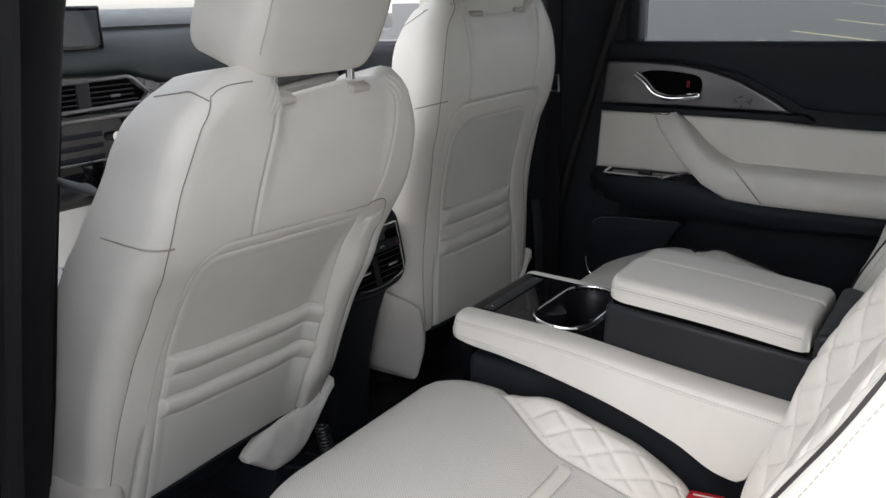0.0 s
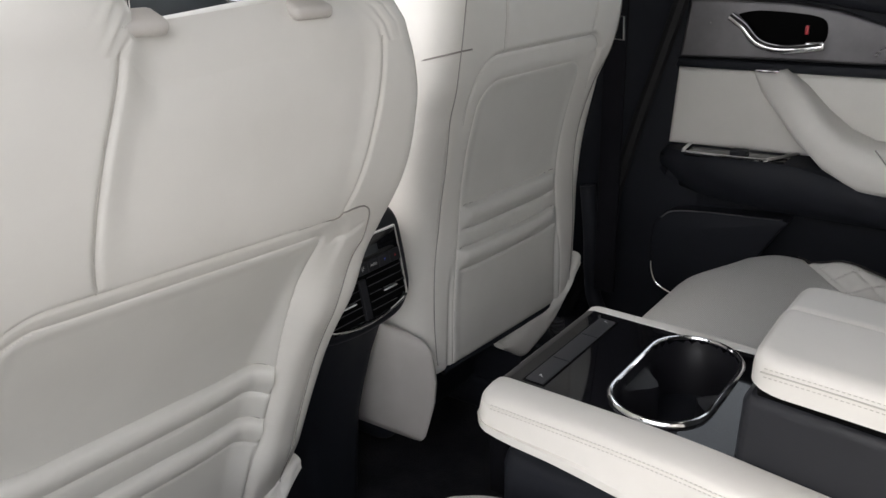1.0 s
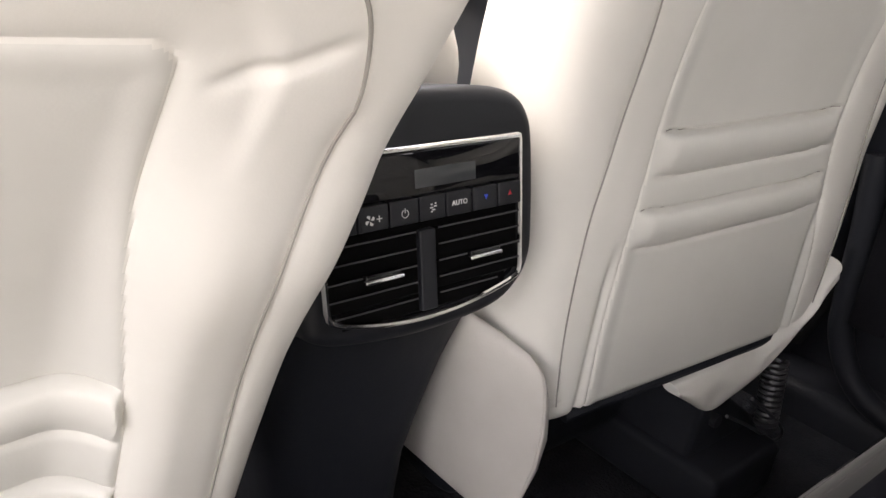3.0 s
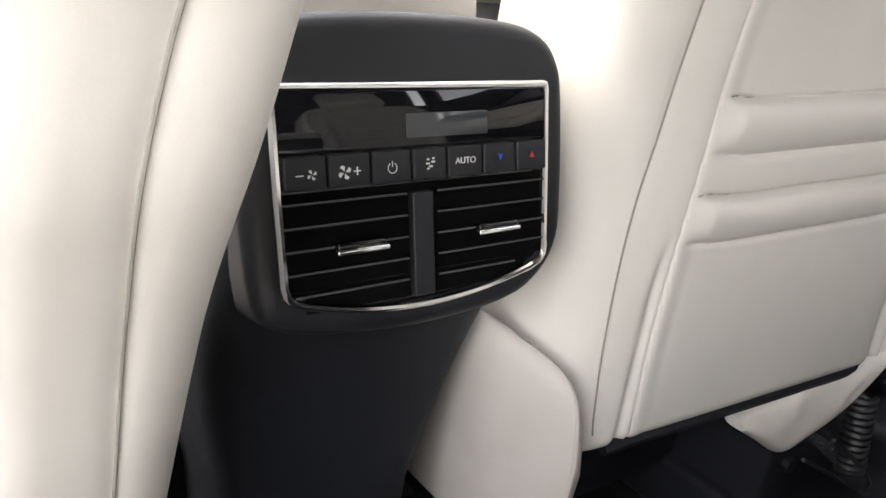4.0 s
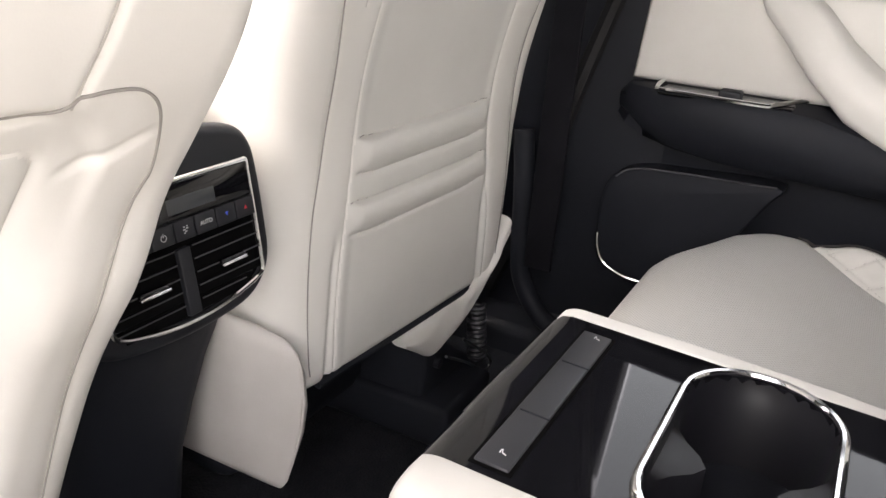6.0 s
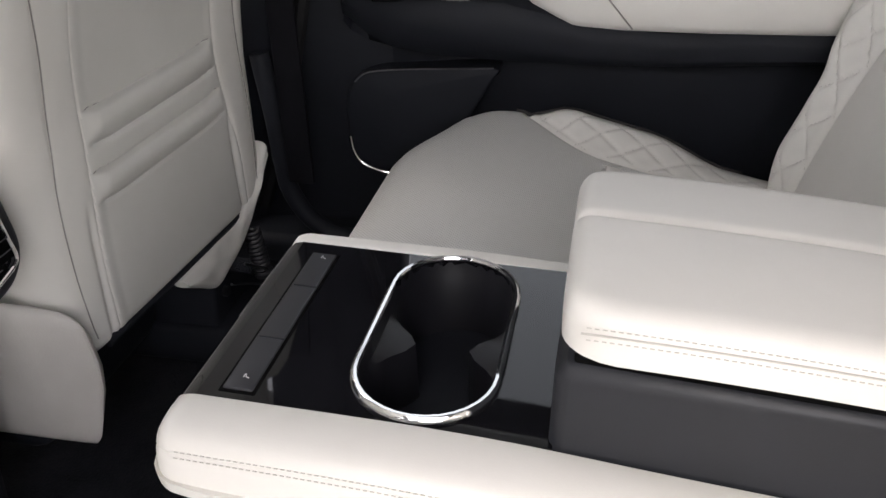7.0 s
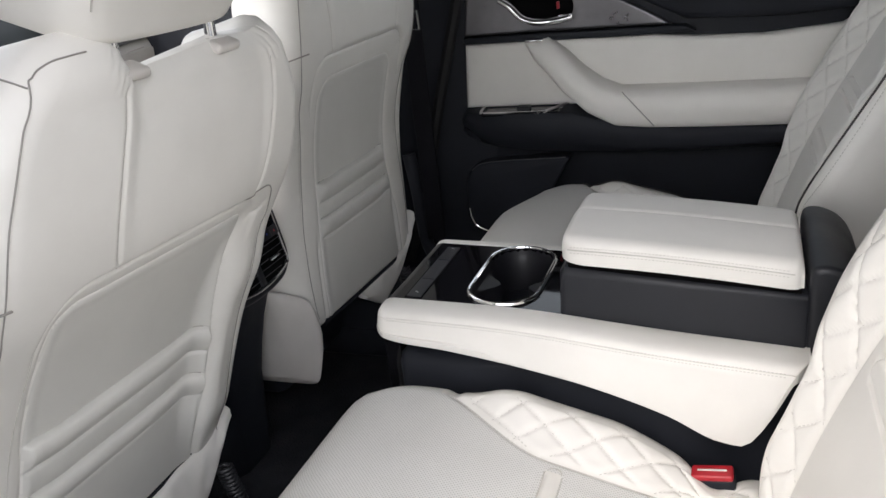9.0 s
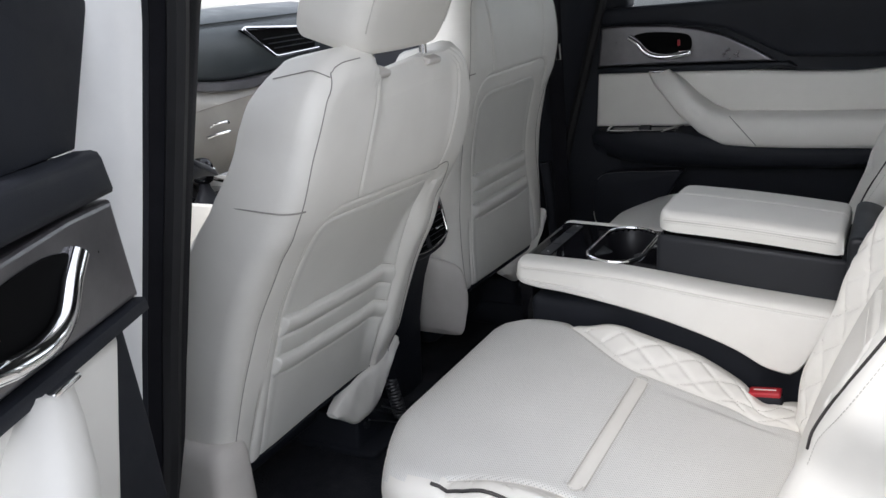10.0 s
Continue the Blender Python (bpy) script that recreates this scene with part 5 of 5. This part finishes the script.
for s, nm in ((1, "wall_right_pillar"), (-1, "wall_left_pillar")):
    pil = tagged(new(nm), "black trimmed door pillar of the car", "pillar", kind="structure")
    pil.location = (s * 0.75, 0.0, 0.1)
    rings = []
    for z, yb, yf, xi in ((FLOOR, 0.17, 0.5, 0.70), (0.3, 0.11, 0.36, 0.69), (0.38, 0.085, 0.30, 0.685), (0.6, 0.025, 0.19, 0.682), (0.8, -0.035, 0.10, 0.68), (1.0, -0.093, 0.04, 0.675), (1.15, -0.125, 0.02, 0.65), (1.32, -0.16, 0.0, 0.60)):
        xo = 0.80
        xi -= 0.0 if s > 0 else 0.02
        rings.append([Vector((s * x, y, z)) for x, y in ((xi + 0.012, yb), (xi, yb + 0.014), (xi - 0.004, (yb + yf) / 2), (xi, yf), (xo, yf), (xo, yb - 0.05), (xo - 0.03, yb - 0.06), (xi + 0.05, yb - 0.03))])
    # left trim takes the belts' darker black, as painted shade on that side
    part("pillar_trim", loft(rings), BLACK if s > 0 else WEBBING, pil)
    part("jamb_filler", loft([[Vector((s * x, y, z)) for x, y in ((0.775, yb - 0.03), (0.775, yb + 0.06), (0.86, yb + 0.06), (0.86, -0.16 if s > 0 else yb - 0.05), (0.80, -0.16 if s > 0 else yb - 0.055))] for z, yb in ((0.1, 0.2), (0.38, 0.085), (0.6, 0.025), (0.8, -0.035), (1.0, -0.093), (1.32, -0.16))]), BLACK, pil)
    part("door_seal", tube(spline([(s * 0.765, yb - 0.06, z) for z, yb in ((0.2, 0.15), (0.38, 0.085), (0.6, 0.025), (0.8, -0.035), (1.0, -0.093), (1.15, -0.125), (1.32, -0.16))], 5), 0.014, 8), RUBBER, pil, "black rubber door seal")
    if s < 0:
        # broad double seal on the opening's edge
        part("opening_seal", loft([[Vector((x, y + dy, z)) for x, dy in ((-0.80 - out, 0.002), (-0.806 - out, -0.006), (-0.80 - out, -0.012), (-0.785 - out / 2, -0.013), (-0.775, -0.010), (-0.768, -0.014), (-0.755, -0.013), (-0.748, -0.006), (-0.755, 0.03), (-0.80, 0.03))] for z, y, out in ((0.2, 0.112, 0.04), (0.352, 0.0747, 0.04), (0.48, 0.0358, 0.04), (0.612, -0.004, 0.04), (0.738, -0.042, 0.036), (0.827, -0.0691, 0.028), (0.935, -0.1016, 0.02), (1.024, -0.1285, 0.016), (1.32, -0.215, 0.01))]), RUBBER, pil, "broad black rubber opening seal")
    # painted jamb outside the seal
    rings = [[Vector((s * x, y, z)) for x, y in ((0.815, yb - 0.062), (0.815, yb + 0.1), (0.93, yb + 0.1), (0.915, yb - 0.02), (0.89, yb - 0.05))] for z, yb in ((0.0, 0.2), (0.38, 0.085), (0.6, 0.025), (0.8, -0.035), (1.0, -0.093), (1.15, -0.125), (1.36, -0.16))]
    part("painted_jamb", loft(rings), PAINT, pil, "white painted door jamb")

    if s > 0:
        part("kick_trim", tube(spline([(0.70, 0.03, 0.5), (0.698, 0.018, 0.40), (0.697, 0.013, 0.32), (0.697, 0.004, 0.262), (0.698, -0.03, 0.208), (0.70, -0.085, 0.182), (0.70, -0.2, 0.172), (0.70, -0.6, 0.17)], 6), 0.016, 10), BLACK, pil, "black moulded kick trim")

# belt anchor on the right pillar
belt = thing("seat_belt", (0.66, -0.03, 0.8), "black seat belt with chrome latch plate beside the pillar", "seat belt")
part("webbing", rbox((0.655, -0.055, 0.3), (0.662, -0.012, 1.2), 0.002), WEBBING, belt, "black webbing")
part("latch_plate", tube([Vector((0.645, -0.044 + a, 0.812 + b)) for a, b in ((-0.01, -0.02), (0.01, -0.02), (0.01, 0.02), (-0.01, 0.02))], 0.003, 6, True), CHROME, belt, "chrome latch plate")

# shell round the cabin
for s, nm in ((1, "wall_right"), (-1, "wall_left")):
    w = tagged(new(nm), "white painted side of the car body", "car body", kind="structure")
    part("sill", rbox((s * 0.70 if s > 0 else -0.93, -1.1, -0.1), (0.93 if s > 0 else -0.70, 1.2, FLOOR + 0.05), 0.02), BLACK, w, "black door sill")
    part("rear_quarter", rbox((0.74 * s if s > 0 else -0.9, -1.95, 0.0), (0.9 if s > 0 else -0.74, -1.12, 0.95), 0.03), BLACK, w)
    part("quarter_skin", rbox((0.902 if s > 0 else -0.914, -1.95, -0.05), (0.914 if s > 0 else -0.902, -1.12, 0.94), 0.005), PAINT, w, "white rear quarter skin")
    part("front_door_skin", rbox((0.922 if s > 0 else -0.934, 0.2, -0.05), (0.934 if s > 0 else -0.922, 1.15, 0.88), 0.005), PAINT, w, "white front door skin")
    part("quarter_window", rbox((0.72 if s > 0 else -0.78, -1.95, 0.93), (0.78 if s > 0 else -0.72, -1.12, 1.28), 0.02), GLOSS, w, "dark privacy glass")
    part("roof_rail", rbox((0.58 if s > 0 else -0.72, -1.95, 1.24), (0.72 if s > 0 else -0.58, 0.3, 1.36), 0.03), PAINT, w, "white roof rail")
    part("front_door_card", rbox((0.74 if s > 0 else -0.92, 0.10, 0.1), (0.92 if s > 0 else -0.74, 1.15, 0.895), 0.03), BLACK, w, "dark front door card")
    part("window_ledge_trim", rbox((s * 0.80 - 0.012, 0.12, 0.893), (s * 0.80 + 0.012, 1.1, 0.902), 0.003), SATIN, w, "satin window ledge trim")
tagged(part("wall_rear", rbox((-0.85, -2.0, 0.0), (0.85, -1.93, 0.95), 0.02), BLACK), "black tailgate trim behind the seats", "tailgate", kind="structure")

# belt of the driver's seat
driver_belt = thing("seat_belt", (-0.68, -0.01, 0.84), "black driver's seat belt hanging from the door pillar", "seat belt")
hang = hermite((0.2, 0.32, 0.44, 0.71, 0.89, 1.02, 1.2), (0.18, 0.135, 0.092, 0.010, -0.045, -0.08, -0.115))
part("hanging_webbing", loft([[Vector((x, hang(z) + dy, z)) for x, dy in ((-0.658, 0.0), (-0.6565, -0.0006), (-0.655, 0.0), (-0.652, 0.023), (-0.654, 0.046), (-0.6555, 0.0466), (-0.657, 0.046), (-0.6545, 0.023))] for z in np.linspace(0.2, 1.2, 22)]), WEBBING, driver_belt, "black woven webbing")
part("webbing", tube(spline([(-0.69, 0.0, 0.86), (-0.68, -0.015, 0.838), (-0.657, -0.024, 0.812), (-0.60, 0.005, 0.787), (-0.55, 0.09, 0.77), (-0.53, 0.2, 0.74)], 8), 0.012, 10, False, 0.35), BLACK, driver_belt, "black webbing")

# wing mirror outside the passenger's window
mirror = thing("wing_mirror", (0.95, 0.82, 0.9), "white wing mirror with dark glass outside the window", "wing mirror")
part("mirror_shell", pillow(lambda v: 0.105 - 0.02 * smooth01((v - 0.07) / 0.05), 0.13, 12, 10, 0.07, 0.03, 0.03, 0.035, lambda u, v: 0.0, lambda u, v, h: Vector((1.10 + u, 0.86 + h * -1, 0.905 + v))), PAINT, mirror, "white painted mirror shell")
part("mirror_glass", rbox((1.025, 0.852, 0.925), (1.185, 0.858, 1.015), 0.002), CHROME, mirror, "mirror glass")
part("mirror_foot", rbox((0.91, 0.84, 0.885), (1.04, 0.90, 0.915), 0.01), BLACK, mirror, "black mirror foot")

rear_glass = tagged(part("window_rear", rbox((-0.74, -1.98, 0.93), (0.74, -1.94, 1.30), 0.01), GLOSS), "dark privacy glass of the tailgate", "window", kind="structure")

# ---- dashboard ----
dash = thing("dashboard", (0.0, 0.9, 0.5), "dark blue-grey dashboard with satin trim, vents and screen", "dashboard")
PAD_FOOT = hermite((-0.8, -0.1, 0.0, 0.05, 0.8), (0.87, 0.868, 0.864, 0.85, 0.842))
rings = []
for x in np.linspace(-0.78, 0.78, 40):
    f = PAD_FOOT(x)
    rings.append([Vector((x, y + 0.03 * x * x, z)) for y, z in ((1.24, 0.985), (1.05, 1.008), (0.90, 1.004), (0.80, 0.99), (0.76, 0.978), (0.748, 0.970), (0.752, 0.966), (0.752, 0.962), (0.738, 0.957), (0.722, 0.943), (0.713, 0.92), (0.712, 0.895), (0.718, f + 0.012), (0.728, f + 0.002), (0.76, f - 0.006), (1.24, f - 0.01))])
part("dash_pad", loft(rings), DASH, dash, "blue-grey soft dashboard pad")
rings = []
for x in np.linspace(0.03, 0.78, 20):
    f = PAD_FOOT(x)
    rings.append([Vector((x, y + 0.03 * x * x, z)) for y, z in ((0.745, f - 0.008), (0.722, f - 0.030), (0.716, f - 0.036), (0.706, f - 0.06), (0.704, 0.766 + 0.03 * (x - 0.08)), (0.709, 0.70), (0.725, 0.65), (0.76, 0.60), (0.82, 0.56), (1.1, 0.55), (1.1, f - 0.008))])
lower = part("lower_panel", loft(rings), TAUPE_SHADE, dash, "leather lower dashboard panel, toned down to taupe for its shade")
part("panel_seam", tube([Vector((x, 0.703 + 0.03 * x * x, 0.763 + 0.045 * (x - 0.08))) for x in np.linspace(0.04, 0.7, 24)], 0.0014, 6), SEAM, lower)
rings = []
for x in np.linspace(0.026, 0.78, 20):
    f, w = PAD_FOOT(x), 0.03 * x * x
    rings.append([Vector((x, y + w, z)) for y, z in ((0.74, f - 0.002), (0.713, f - 0.004), (0.707, f - 0.008), (0.706, f - 0.026), (0.71, f - 0.030), (0.74, f - 0.031))])
part("satin_band", loft(rings), SATIN, dash, "satin metal band")
part("glovebox_handle", tube(spline([(0.108, 0.702, 0.716), (0.12, 0.698, 0.7215), (0.165, 0.698, 0.7215), (0.178, 0.702, 0.716)], 5), 0.003, 8), CHROME, lower, "chrome storage box handle")
part("glovebox_handle", tube([Vector((0.093, 0.704, 0.693)), Vector((0.13, 0.700, 0.695)), Vector((0.177, 0.704, 0.694))], 0.0042, 8), CHROME, lower, "chrome storage box handle")
screen = part("screen", rbox((-0.27, 0.705, 0.924), (-0.066, 0.722, 1.017), 0.006), GLOSS, dash, "black infotainment screen")
part("screen_face", rbox((-0.26, 0.7035, 0.934), (-0.078, 0.7052, 1.007), 0.0005), DISPLAY, screen)
# solid vent body; its near-black colour stands for the duct's shade
vent = part("dash_vent", prism([(-0.45, 0.80), (-0.45, 0.858), (-0.02, 0.860), (0.028, 0.822), (0.008, 0.80)], "y", 0.712, 0.74, 0.002), PIT, dash, "black dashboard air vent")
part("vent_frame", tube([Vector(p) for p in ((-0.45, 0.704, 0.858), (-0.2, 0.704, 0.859), (-0.022, 0.704, 0.862), (-0.01, 0.704, 0.857), (0.02, 0.704, 0.832), (0.034, 0.704, 0.821), (0.012, 0.704, 0.801), (-0.2, 0.704, 0.797), (-0.45, 0.704, 0.795))], 0.0045, 8), SATIN, vent, "satin vent frame")
for k in range(4):
    part("vent_slat", rbox((-0.44, 0.7065, 0.8085 + 0.0115 * k), (-0.006 if k else 0.004, 0.7135, 0.8115 + 0.0115 * k), 0.001), GREYBLACK, vent)
for x in (-0.135, -0.29):
    part("vent_divider", rbox((x - 0.016, 0.705, 0.802), (x + 0.016, 0.715, 0.856), 0.002), GREYBLACK, vent)
part("vent_tab", rbox((-0.07, 0.7035, 0.819), (-0.045, 0.709, 0.825), 0.0015), SATIN, vent, "satin vent tab")
part("lower_trim", rbox((-0.45, 0.706, 0.772), (0.02, 0.73, 0.782), 0.003), SATIN, dash, "satin lower trim bar")
stack = part("centre_fascia", rbox((-0.46, 0.712, 0.585), (0.03, 0.80, 0.796), 0.012), GLOSS, dash, "glossy black centre fascia")
part("rotary_knob", tube([Vector((-0.073, 0.714, 0.733)), Vector((-0.073, 0.700, 0.733)), Vector((-0.073, 0.696, 0.733))], 0.011, 14), CHROME, stack, "chrome rotary knob")
for z in (0.745, 0.72, 0.695):
    part("switch_bar", rbox((-0.22, 0.7095, z - 0.008), (-0.10, 0.7135, z + 0.004), 0.002), BLACK, stack)
part("stack_trim", tube([Vector((-0.24, 0.71, 0.683)), Vector((-0.09, 0.71, 0.683))], 0.0025, 6), SATIN, stack, "thin satin strip")
# solid as well, with the duct's shade put into the near-black
side_vent = part("side_vent", prism([(0.295, 0.944), (0.62, 0.926), (0.60, 0.868), (0.41, 0.868)], "y", 0.708, 0.74, 0.003), PIT, dash, "black side air vent")
part("vent_frame", tube([Vector(p) for p in ((0.62, 0.703, 0.928), (0.484, 0.702, 0.935), (0.30, 0.702, 0.949), (0.29, 0.702, 0.946), (0.34, 0.702, 0.91), (0.405, 0.702, 0.864), (0.42, 0.702, 0.861), (0.61, 0.703, 0.864))], 0.0042, 8), CHROME, side_vent, "chrome vent frame")
for k in range(3):
    part("vent_slat", rbox((0.37 + 0.02 * (2 - k), 0.7045, 0.882 + 0.014 * k), (0.60, 0.71, 0.885 + 0.014 * k), 0.001), BLACK, side_vent)
windscreen = part("window_front", loft([[Vector((x, 1.25, 0.94)), Vector((x, 0.3, 1.36)), Vector((x, 0.305, 1.364)), Vector((x, 1.255, 0.944))] for x in np.linspace(-0.72, 0.72, 9)]), WINDOW)
windscreen.visible_shadow = False
tagged(windscreen, "clear windscreen of the car", "windscreen", kind="structure")
